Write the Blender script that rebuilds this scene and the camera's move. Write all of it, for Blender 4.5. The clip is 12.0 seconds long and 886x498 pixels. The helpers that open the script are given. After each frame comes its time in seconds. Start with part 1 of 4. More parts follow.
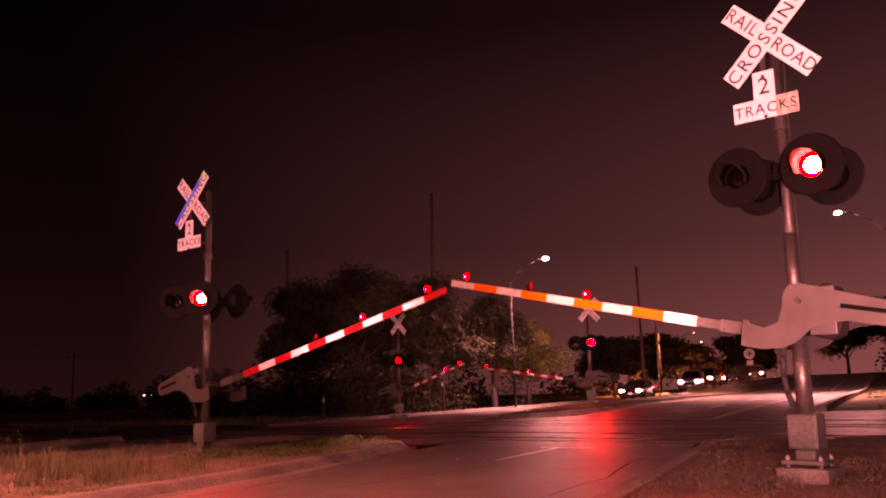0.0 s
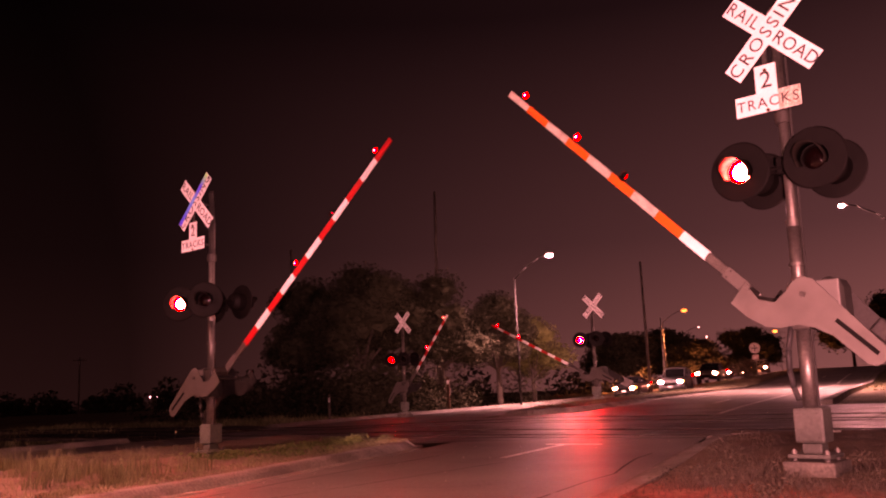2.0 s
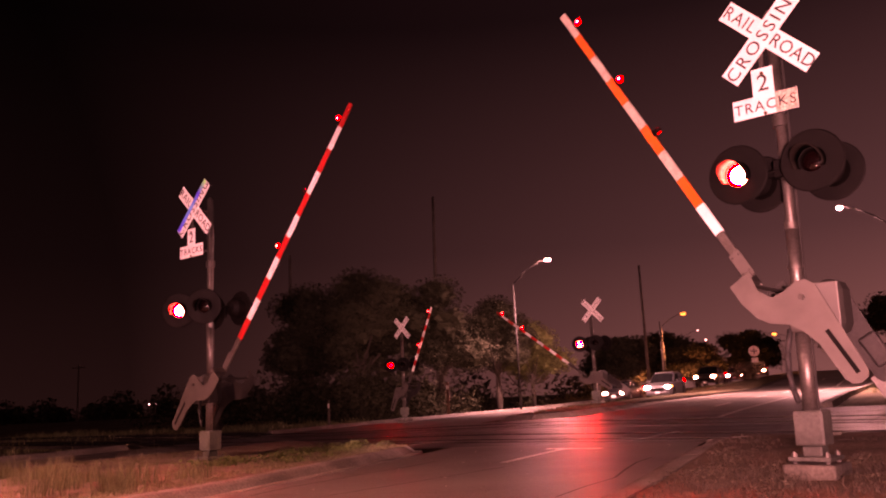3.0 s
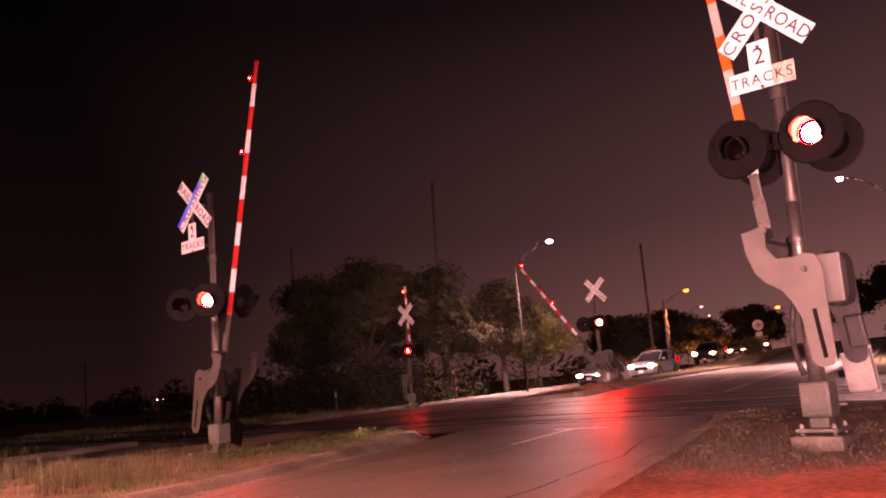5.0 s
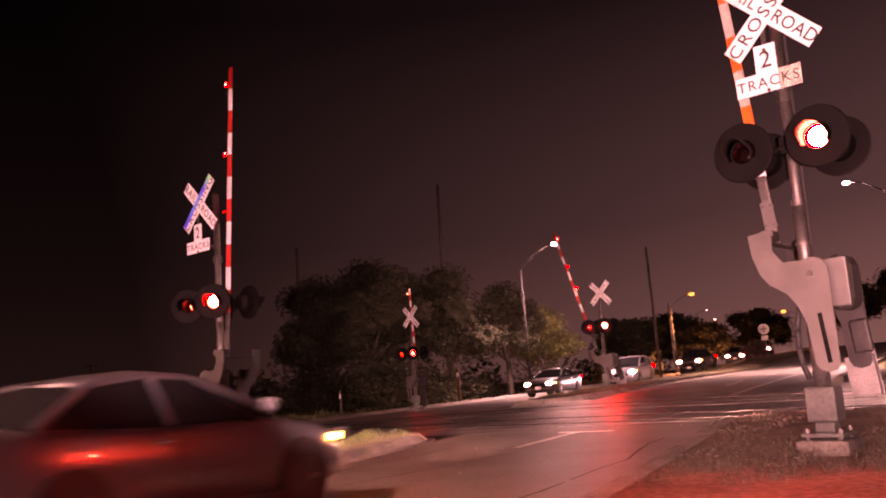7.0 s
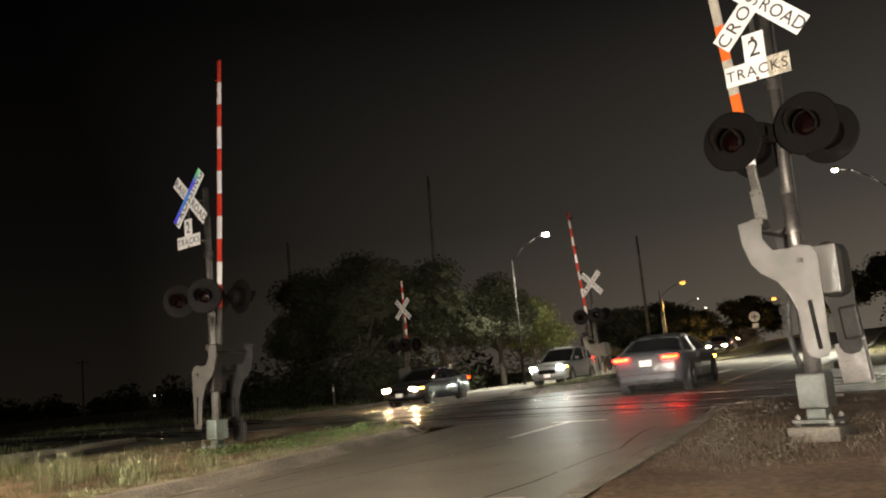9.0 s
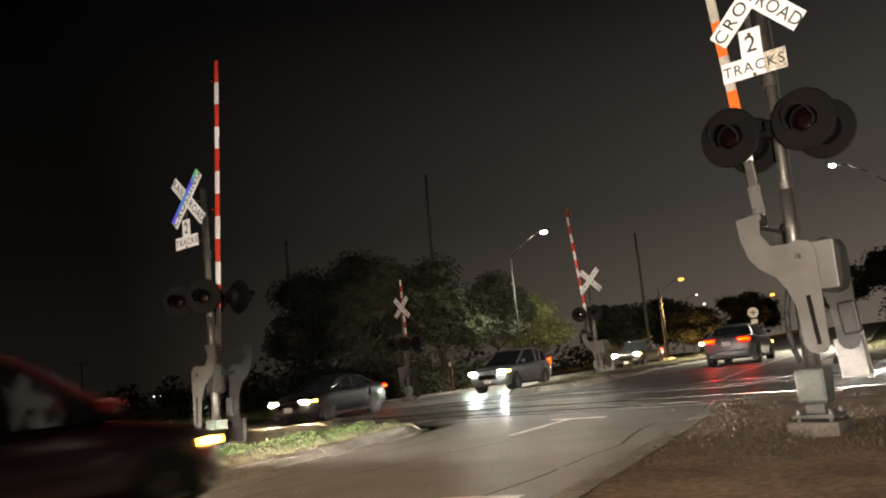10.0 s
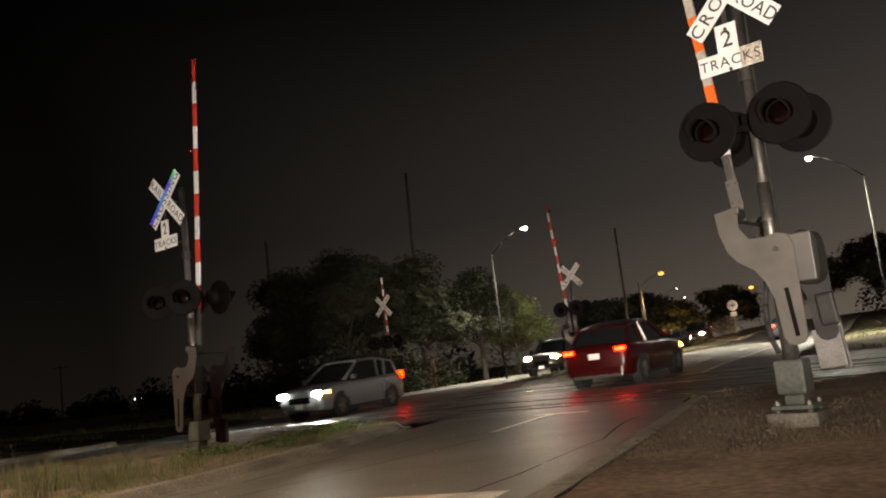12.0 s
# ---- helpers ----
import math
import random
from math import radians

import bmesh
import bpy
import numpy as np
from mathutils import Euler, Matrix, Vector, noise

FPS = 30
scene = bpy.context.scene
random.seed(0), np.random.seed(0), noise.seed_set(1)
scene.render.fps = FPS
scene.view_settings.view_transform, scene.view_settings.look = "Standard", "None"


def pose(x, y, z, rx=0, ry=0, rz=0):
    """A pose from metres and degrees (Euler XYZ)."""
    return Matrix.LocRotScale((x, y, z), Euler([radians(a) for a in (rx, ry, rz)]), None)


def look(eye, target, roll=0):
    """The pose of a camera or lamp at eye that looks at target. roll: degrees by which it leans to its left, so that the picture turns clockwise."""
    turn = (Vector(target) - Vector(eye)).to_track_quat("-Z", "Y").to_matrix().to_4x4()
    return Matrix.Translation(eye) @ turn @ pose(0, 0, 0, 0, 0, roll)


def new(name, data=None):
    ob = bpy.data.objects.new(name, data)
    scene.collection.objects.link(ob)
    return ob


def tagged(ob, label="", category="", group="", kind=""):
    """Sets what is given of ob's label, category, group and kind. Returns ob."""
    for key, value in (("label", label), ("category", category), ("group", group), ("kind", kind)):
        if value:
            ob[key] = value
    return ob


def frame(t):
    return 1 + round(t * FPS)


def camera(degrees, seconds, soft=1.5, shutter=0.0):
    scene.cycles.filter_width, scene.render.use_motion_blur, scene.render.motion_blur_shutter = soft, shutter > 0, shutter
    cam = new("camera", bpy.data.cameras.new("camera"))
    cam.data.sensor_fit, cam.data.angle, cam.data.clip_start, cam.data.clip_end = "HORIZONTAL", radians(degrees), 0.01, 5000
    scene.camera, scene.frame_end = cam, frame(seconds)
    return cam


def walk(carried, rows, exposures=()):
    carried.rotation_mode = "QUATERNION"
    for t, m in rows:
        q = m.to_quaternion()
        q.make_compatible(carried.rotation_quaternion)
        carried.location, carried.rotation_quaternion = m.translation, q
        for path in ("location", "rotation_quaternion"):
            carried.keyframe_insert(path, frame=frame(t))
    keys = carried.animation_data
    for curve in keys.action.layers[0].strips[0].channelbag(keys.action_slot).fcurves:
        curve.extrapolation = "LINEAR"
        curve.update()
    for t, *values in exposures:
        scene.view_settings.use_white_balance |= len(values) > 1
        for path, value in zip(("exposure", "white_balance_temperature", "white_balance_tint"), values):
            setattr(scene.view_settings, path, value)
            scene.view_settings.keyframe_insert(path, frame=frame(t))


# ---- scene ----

EYE = (0.0, 0.0, 1.1)
cam = camera(55.4, 12.0, soft=2.0, shutter=0.5)


def aim(yaw, pitch, lean):
    """The hand-held camera: degrees to the left of the road, upwards, and the lean to its right."""
    y, p = radians(yaw), radians(pitch)
    way = Vector((-math.sin(y) * math.cos(p), math.cos(y) * math.cos(p), math.sin(p)))
    return look(EYE, Vector(EYE) + way * 10, -lean)


AIMS = [
    (0.0, 24.55, 9.92, 1.73),
    (0.5, 24.49, 9.90, 2.00),
    (1.0, 24.59, 9.78, 2.14),
    (1.5, 24.72, 9.73, 2.40),
    (2.0, 24.80, 9.81, 2.45),
    (2.5, 24.77, 10.00, 2.53),
    (3.0, 24.69, 10.14, 2.83),
    (5.0, 24.84, 9.16, 4.89),
    (5.5, 25.06, 9.07, 4.45),
    (6.0, 25.22, 9.21, 4.09),
    (6.5, 25.25, 9.35, 4.14),
    (7.0, 25.18, 9.34, 4.55),
    (9.0, 24.64, 8.74, 5.33),
    (9.5, 24.61, 8.71, 5.59),
    (10.0, 24.54, 8.62, 5.80),
    (10.5, 24.36, 8.56, 6.24),
    (11.0, 24.09, 8.45, 6.53),
    (11.5, 23.62, 8.33, 6.68),
    (12.0, 23.26, 8.30, 6.76),
]
walk(cam, [(t, aim(y, p, r)) for t, y, p, r in AIMS], exposures=[
    (0.0, 0.80, 15500, 176), (1.0, 0.85, 14500, 168), (1.6, 0.95, 14000, 162), (3.2, 1.00, 13000, 148), (5.0, 1.20, 11300, 120), (6.6, 1.20, 11200, 117), (7.2, 1.05, 11400, 120), (8.3, 1.00, 7900, 10),
    (9.6, 1.08, 7900, 10), (10.05, 1.12, 7900, 12), (10.45, 0.72, 7900, 14), (12.0, 0.82, 7900, 14)])

# ---- world and lamps ----
world = bpy.data.worlds.new("night_sky")
scene.world = world
world.use_nodes = True


def build_world():
    nt = world.node_tree
    n, l = nt.nodes, nt.links
    bg = n["Background"]
    co = n.new("ShaderNodeTexCoord")
    sep = n.new("ShaderNodeSeparateXYZ")
    l.new(co.outputs["Generated"], sep.inputs[0])
    ramp = n.new("ShaderNodeValToRGB")
    ramp.color_ramp.elements[0].position = 0.0
    ramp.color_ramp.elements[0].color = (0.043, 0.039, 0.035, 1)
    ramp.color_ramp.elements[1].position = 0.42
    ramp.color_ramp.elements[1].color = (0.0029, 0.0029, 0.0032, 1)
    mid = ramp.color_ramp.elements.new(0.17)
    mid.color = (0.0165, 0.0158, 0.0155, 1)
    l.new(sep.outputs["Z"], ramp.inputs[0])
    # the town's glow is stronger along the road than over the open country
    side = n.new("ShaderNodeMapRange")
    side.inputs["From Min"].default_value = -0.71
    side.inputs["From Max"].default_value = 0.1
    side.inputs["To Min"].default_value = 0.09
    side.inputs["To Max"].default_value = 1.5
    l.new(sep.outputs["X"], side.inputs["Value"])
    l.new(ramp.outputs[0], bg.inputs["Color"])
    l.new(side.outputs["Result"], bg.inputs["Strength"])


build_world()


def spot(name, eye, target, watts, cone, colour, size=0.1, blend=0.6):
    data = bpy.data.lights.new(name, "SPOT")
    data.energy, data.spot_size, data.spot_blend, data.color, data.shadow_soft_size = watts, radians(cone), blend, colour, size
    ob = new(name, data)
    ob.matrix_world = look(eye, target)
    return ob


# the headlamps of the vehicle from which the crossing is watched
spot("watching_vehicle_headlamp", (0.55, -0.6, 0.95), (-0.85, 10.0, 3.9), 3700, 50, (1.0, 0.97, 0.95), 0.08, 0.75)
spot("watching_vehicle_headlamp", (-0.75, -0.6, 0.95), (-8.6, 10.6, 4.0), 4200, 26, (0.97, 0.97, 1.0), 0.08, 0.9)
# added narrow spots that brighten the far signals in place of retroreflection
spot("far_signal_fill", (0.50, -0.6, 0.95), (-9.0, 35.0, 3.0), 10000, 15, (1.0, 0.97, 0.93), 0.08, 0.7)
spot("far_signal_fill", (-0.70, -0.6, 0.95), (-18.0, 35.0, 2.9), 9000, 13, (1.0, 0.97, 0.93), 0.08, 0.7)

# ---- materials ----


def principled(name, colour, rough=0.6, metal=0.0, noise_scale=0.0, amount=0.25, fine=0.0, bump=0.0, bump_scale=60.0, spec=0.5, coat=0.0, island=0.0):
    """A surface with stains (noise_scale, amount), grain (fine) and relief (bump); scales are per metre."""
    m = bpy.data.materials.new(name)
    m.use_nodes = True
    nt = m.node_tree
    n, l = nt.nodes, nt.links
    b = n["Principled BSDF"]
    b.inputs["Roughness"].default_value = rough
    b.inputs["Metallic"].default_value = metal
    b.inputs["Specular IOR Level"].default_value = spec
    b.inputs["Coat Weight"].default_value = coat
    b.inputs["Base Color"].default_value = (*colour, 1)
    if noise_scale or fine or island:
        co = n.new("ShaderNodeTexCoord")
        prev = None
        for scale, amt, det in ((noise_scale, amount, 6.0), (fine, amount * 0.8, 2.0)):
            if not scale:
                continue
            tex = n.new("ShaderNodeTexNoise")
            tex.inputs["Scale"].default_value = scale
            tex.inputs["Detail"].default_value = det
            l.new(co.outputs["Object"], tex.inputs["Vector"])
            mr = n.new("ShaderNodeMapRange")
            mr.inputs["From Min"].default_value, mr.inputs["From Max"].default_value = 0.3, 0.7
            mr.inputs["To Min"].default_value, mr.inputs["To Max"].default_value = 1 - amt, 1 + amt
            l.new(tex.outputs["Fac"], mr.inputs["Value"])
            if prev is None:
                prev = mr.outputs["Result"]
            else:
                mul = n.new("ShaderNodeMath")
                mul.operation = "MULTIPLY"
                l.new(prev, mul.inputs[0])
                l.new(mr.outputs["Result"], mul.inputs[1])
                prev = mul.outputs[0]
        if island:
            geo = n.new("ShaderNodeNewGeometry")
            mr = n.new("ShaderNodeMapRange")
            mr.inputs["To Min"].default_value, mr.inputs["To Max"].default_value = 1 - island, 1 + island
            l.new(geo.outputs["Random Per Island"], mr.inputs["Value"])
            if prev is None:
                prev = mr.outputs["Result"]
            else:
                mul = n.new("ShaderNodeMath")
                mul.operation = "MULTIPLY"
                l.new(prev, mul.inputs[0])
                l.new(mr.outputs["Result"], mul.inputs[1])
                prev = mul.outputs[0]
        vm = n.new("ShaderNodeVectorMath")
        vm.operation = "SCALE"
        vm.inputs[0].default_value = colour
        l.new(prev, vm.inputs["Scale"])
        l.new(vm.outputs[0], b.inputs["Base Color"])
        rr = n.new("ShaderNodeMath")
        rr.operation = "MULTIPLY_ADD"
        rr.inputs[1].default_value = -0.12
        rr.inputs[2].default_value = rough + 0.12
        l.new(prev, rr.inputs[0])
        l.new(rr.outputs[0], b.inputs["Roughness"])
    if bump:
        co = n.new("ShaderNodeTexCoord")
        tex = n.new("ShaderNodeTexNoise")
        tex.inputs["Scale"].default_value = bump_scale
        tex.inputs["Detail"].default_value = 4
        l.new(co.outputs["Object"], tex.inputs["Vector"])
        bp = n.new("ShaderNodeBump")
        bp.inputs["Strength"].default_value = bump
        bp.inputs["Distance"].default_value = 0.01
        l.new(tex.outputs["Fac"], bp.inputs["Height"])
        l.new(bp.outputs[0], b.inputs["Normal"])
    return m


def glowing(name, colour, strength):
    m = bpy.data.materials.new(name)
    m.use_nodes = True
    b = m.node_tree.nodes["Principled BSDF"]
    b.inputs["Base Color"].default_value = (0.3, 0.3, 0.3, 1)
    b.inputs["Emission Color"].default_value = (*colour, 1)
    b.inputs["Emission Strength"].default_value = strength
    return m


def rainbow_film():
    """Diffraction colours painted along a blade's edge: violet and blue, green towards one end."""
    m = principled("painted_diffraction", (0.2, 0.2, 0.8), 0.3)
    nt = m.node_tree
    co = nt.nodes.new("ShaderNodeTexCoord")
    sep = nt.nodes.new("ShaderNodeSeparateXYZ")
    nt.links.new(co.outputs["Generated"], sep.inputs[0])
    r = nt.nodes.new("ShaderNodeValToRGB")
    r.color_ramp.elements[0].color = (0.10, 0.05, 0.95, 1)
    r.color_ramp.elements[1].color = (0.15, 0.95, 0.25, 1)
    e = r.color_ramp.elements.new(0.5)
    e.color = (0.05, 0.35, 0.95, 1)
    e = r.color_ramp.elements.new(0.75)
    e.color = (0.12, 0.06, 0.95, 1)
    nt.links.new(sep.outputs["X"], r.inputs[0])
    nt.links.new(r.outputs[0], nt.nodes["Principled BSDF"].inputs["Base Color"])
    return m


ASPHALT = principled("asphalt", (0.180, 0.168, 0.150), 0.47, 0, 0.35, 0.30, 45, 0.25, 55, 0.5)
PANEL = principled("crossing_panel", (0.125, 0.120, 0.114), 0.40, 0, 0.8, 0.35, 30, 0.3, 40, 0.5)
CONCRETE = principled("kerb_concrete", (0.225, 0.205, 0.178), 0.8, 0, 1.2, 0.38, 30, 0.3, 50)
FOOTING = principled("old_footing_concrete", (0.115, 0.102, 0.086), 0.85, 0, 2.0, 0.4, 30, 0.3, 50)
DIRT = principled("dry_soil", (0.190, 0.138, 0.104), 0.95, 0, 0.6, 0.4, 14, 0.6, 18, 0.2)
FIELD = principled("dry_field", (0.125, 0.105, 0.062), 0.95, 0, 0.25, 0.45, 8, 0.6, 10, 0.2)
GRASS = principled("dry_grass", (0.165, 0.175, 0.095), 0.8, 0, 0.7, 0.3, 0, 0, 60, 0.2, 0, 0.5)
WEED = principled("withered_weeds", (0.105, 0.084, 0.066), 0.85, 0, 0.7, 0.3, 0, 0, 60, 0.2, 0, 0.5)
WEED_GREEN = principled("green_weed_leaves", (0.13, 0.19, 0.075), 0.7, 0, 1.5, 0.3, 0, 0, 60, 0.2, 0, 0.5)
WEED_BROWN = principled("brown_weed_leaves", (0.105, 0.088, 0.065), 0.85, 0, 1.5, 0.35, 0, 0, 60, 0.2, 0, 0.6)
STALK = principled("bleached_grass", (0.24, 0.24, 0.15), 0.8, 0, 1.0, 0.25, 0, 0, 60, 0.2, 0, 0.5)
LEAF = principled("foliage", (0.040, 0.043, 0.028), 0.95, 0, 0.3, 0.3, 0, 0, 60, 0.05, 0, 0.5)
# foliage with the street lamp's light put into a brighter green
LEAF_LAMPLIT = principled("lamplit_foliage", (0.115, 0.13, 0.05), 0.85, 0, 0.3, 0.3, 0, 0, 60, 0.3, 0, 0.5)
BARK = principled("bark", (0.06, 0.048, 0.038), 0.9, 0, 2, 0.3, 20, 0.6, 20)
STEEL = principled("rail_steel", (0.60, 0.58, 0.55), 0.16, 1.0, 1.5, 0.2, 30)
POLE = principled("weathered_pole_paint", (0.016, 0.015, 0.014), 0.85, 0.0, 3.0, 0.25)
GALV = principled("galvanised_steel", (0.15, 0.14, 0.128), 0.42, 0.75, 3.0, 0.25, 40, 0.1, 60)
ALU = principled("painted_aluminium", (0.098, 0.091, 0.082), 0.55, 0.15, 3.5, 0.16, 0, 0.06, 50)
CASING = principled("grey_casing", (0.115, 0.110, 0.102), 0.5, 0.2, 3.0, 0.14, 0, 0.05, 60)
HOUSING = principled("dark_grey_casing", (0.045, 0.043, 0.040), 0.5, 0.1, 3.0, 0.2, 0, 0.05, 60)
# the green box paint again, darkened as if the headlamps missed it
BOX_UNLIT = principled("dimmed_green_paint", (0.070, 0.075, 0.066), 0.6, 0.0, 4.0, 0.3, 30, 0.05, 60)
BOXPAINT = principled("pale_green_paint", (0.135, 0.16, 0.14), 0.5, 0.0, 4.0, 0.2, 30, 0.05, 60)
DARKPAINT = principled("dark_mottled_paint", (0.020, 0.018, 0.017), 0.6, 0.0, 4, 0.35, 30, 0.05, 50)
SLAB = principled("pale_slab", (0.21, 0.20, 0.19), 0.5, 0, 5.0, 0.2, 40)
DARKMETAL = principled("dark_metal", (0.06, 0.055, 0.05), 0.5, 0.5, 3, 0.3, 30)
RUST = principled("rusty_bolt", (0.12, 0.06, 0.035), 0.7, 0.5, 8, 0.3)
BLACK = principled("lamp_black", (0.0034, 0.0026, 0.0024), 0.65, 0.0, 3, 0.3, 0, 0.05, 40, 0.10)
HOOD = principled("lamp_hood", (0.010, 0.008, 0.007), 0.7, 0.0, 3, 0.3, 0, 0, 40, 0.03)
RUBBER = principled("rubber", (0.018, 0.018, 0.018), 0.75, 0, 4, 0.2)
SHEET = principled("white_sheeting", (0.82, 0.81, 0.80), 0.45, 0, 5, 0.07, 60)
SHEET_OLD = principled("weathered_sheeting", (0.72, 0.68, 0.62), 0.5, 0, 9, 0.32, 50)
SHEET_STAINED = principled("stained_sheeting", (0.46, 0.41, 0.33), 0.6, 0, 14, 0.55, 60)
SHEET_DULL = principled("dull_sheeting", (0.40, 0.36, 0.31), 0.6, 0, 7, 0.25, 50)
INK = principled("black_lettering", (0.022, 0.020, 0.020), 0.5)
ORANGE = principled("orange_sheeting", (0.86, 0.13, 0.015), 0.45, 0, 6, 0.1, 60)
REDSHEET = principled("red_sheeting", (0.62, 0.045, 0.025), 0.45, 0, 6, 0.1, 60)
PAINT = principled("road_paint", (0.75, 0.73, 0.69), 0.5, 0, 3, 0.3, 40)
WOOD = principled("weathered_wood", (0.11, 0.095, 0.08), 0.85, 0, 2, 0.3, 30)
LENS_DARK = principled("unlit_red_lens", (0.004, 0.0010, 0.0010), 0.08, 0, 0, 0, 0, 0.3, 90, 0.6)


def lit_lens(strength):
    """A red lens before a lamp: a hot middle and a deep red rim."""
    m = glowing("lit_red_lens", (1.0, 0.06, 0.025), strength)
    n, l = m.node_tree.nodes, m.node_tree.links
    co = n.new("ShaderNodeTexCoord")
    ln = n.new("ShaderNodeVectorMath")
    ln.operation = "LENGTH"
    l.new(co.outputs["Object"], ln.inputs[0])
    ramp = n.new("ShaderNodeValToRGB")
    ramp.color_ramp.elements[0].position, ramp.color_ramp.elements[0].color = 0.088, (1.0, 0.115, 0.060, 1)
    ramp.color_ramp.elements[1].position, ramp.color_ramp.elements[1].color = 0.118, (1.0, 0.012, 0.0030, 1)
    e = ramp.color_ramp.elements.new(0.103)
    e.color = (1.0, 0.050, 0.020, 1)
    l.new(ln.outputs["Value"], ramp.inputs[0])
    l.new(ramp.outputs[0], n["Principled BSDF"].inputs["Emission Color"])
    return m


LENS_LIT = lit_lens(1900.0)
LENS_MEDIAN = lit_lens(450.0)
LENS_DEEP = glowing("deep_red_lens", (1.0, 0.048, 0.019), 800.0)
LENS_FAINT = glowing("faint_red_lens", (1.0, 0.034, 0.013), 90.0)


def lit_bulb():
    """A small red arm lamp: pale over its filament, red towards the rim."""
    m = glowing("lit_arm_lamp", (1.0, 0.018, 0.003), 60.0)
    n, l = m.node_tree.nodes, m.node_tree.links
    co = n.new("ShaderNodeTexCoord")
    flat = n.new("ShaderNodeVectorMath")
    flat.operation = "MULTIPLY"
    flat.inputs[1].default_value = (1, 0, 1)
    ln = n.new("ShaderNodeVectorMath")
    ln.operation = "LENGTH"
    ramp = n.new("ShaderNodeValToRGB")
    ramp.color_ramp.elements[0].position, ramp.color_ramp.elements[0].color = 0.014, (1.0, 0.095, 0.045, 1)
    ramp.color_ramp.elements[1].position, ramp.color_ramp.elements[1].color = 0.031, (1.0, 0.010, 0.003, 1)
    l.new(co.outputs["Object"], flat.inputs[0])
    l.new(flat.outputs[0], ln.inputs[0])
    l.new(ln.outputs["Value"], ramp.inputs[0])
    l.new(ramp.outputs[0], n["Principled BSDF"].inputs["Emission Color"])
    return m


BULB_LIT = lit_bulb()


def streaked_panels(m):
    """Bands of polish along the tracks' direction."""
    nt = m.node_tree
    n, l = nt.nodes, nt.links
    co = n.new("ShaderNodeTexCoord")
    mp = n.new("ShaderNodeMapping")
    mp.inputs["Rotation"].default_value = (0, 0, radians(13))
    mp.inputs["Scale"].default_value = (0.35, 5.0, 1.0)
    tex = n.new("ShaderNodeTexNoise")
    tex.inputs["Scale"].default_value = 1.0
    tex.inputs["Detail"].default_value = 5
    mr = n.new("ShaderNodeMapRange")
    mr.inputs["From Min"].default_value, mr.inputs["From Max"].default_value = 0.35, 0.65
    mr.inputs["To Min"].default_value, mr.inputs["To Max"].default_value = 0.26, 0.58
    l.new(co.outputs["Object"], mp.inputs["Vector"])
    l.new(mp.outputs[0], tex.inputs["Vector"])
    l.new(tex.outputs["Fac"], mr.inputs["Value"])
    b = n["Principled BSDF"]
    for old in list(b.inputs["Roughness"].links):
        l.remove(old)
    l.new(mr.outputs["Result"], b.inputs["Roughness"])


streaked_panels(PANEL)
FILM = rainbow_film()
GLASS = principled("car_glass", (0.012, 0.013, 0.014), 0.06, 0, 0, 0, 0, 0, 60, 0.25)
CHROME = principled("chrome", (0.7, 0.7, 0.7), 0.15, 1.0)
TAIL = glowing("tail_lamp_glow", (1.0, 0.008, 0.003), 34.0)
HEAD_WARM = glowing("warm_headlamp_glow", (1.0, 0.80, 0.50), 380.0)
HEAD_COOL = glowing("cool_headlamp_glow", (0.80, 0.96, 1.0), 550.0)
AMBER = glowing("amber_marker_glow", (1.0, 0.50, 0.08), 14.0)
SODIUM = glowing("sodium_lamp_glow", (1.0, 0.42, 0.07), 1.9)
YARD_GLOW = glowing("yard_lamp_glow", (0.9, 0.95, 1.0), 4.0)
FAR_WHITE = glowing("distant_lamp_glow", (1.0, 0.93, 0.80), 6.0)
LED_WHITE = glowing("white_lamp_glow", (0.95, 1.0, 0.96), 900.0)

# ---- helpers of this scene ----


def part(name, bm, material, parent=None, label="", smooth=False):
    """Links a bmesh as one mesh object, under a thing or a part."""
    me = bpy.data.meshes.new(name)
    bm.to_mesh(me)
    bm.free()
    for mat in (material if isinstance(material, (list, tuple)) else [material]):
        me.materials.append(mat)
    if smooth:
        for p in me.polygons:
            p.use_smooth = True
    ob = new(name, me)
    ob.parent = parent
    if label:
        ob["label"] = label
    return ob


def thing(name, m, label, category, group="", kind=""):
    ob = new(name)
    ob.empty_display_size = 0.2
    ob.matrix_world = m
    return tagged(ob, label, category, group, kind)


def add_box(bm, cx, cy, cz, sx, sy, sz, bevel=0.0, m=None, mat=0):
    r = bmesh.ops.create_cube(bm, size=1.0)
    vs = r["verts"]
    for v in vs:
        v.co = Vector((v.co.x * sx, v.co.y * sy, v.co.z * sz))
    if bevel:
        es = list({e for v in vs for e in v.link_edges})
        out = bmesh.ops.bevel(bm, geom=es, offset=bevel, segments=2, affect="EDGES", profile=0.5)
        vs = list({v for f in out["faces"] for v in f.verts} | {v for v in vs if v.is_valid})
    for v in vs:
        v.co += Vector((cx, cy, cz))
        if m is not None:
            v.co = m @ v.co
    if mat:
        for f in {f for v in vs for f in v.link_faces}:
            f.material_index = mat
    return vs


def box(*a, **k):
    bm = bmesh.new()
    add_box(bm, *a, **k)
    return bm


def add_tube(bm, p0, p1, r0, r1=None, seg=12, caps=True):
    r1 = r0 if r1 is None else r1
    p0, p1 = Vector(p0), Vector(p1)
    d = p1 - p0
    q = d.to_track_quat("Z", "Y").to_matrix().to_4x4()
    bmesh.ops.create_cone(bm, cap_ends=caps, segments=seg, radius1=r0, radius2=r1, depth=d.length,
                          matrix=Matrix.Translation((p0 + p1) / 2) @ q)


def tube(*a, **k):
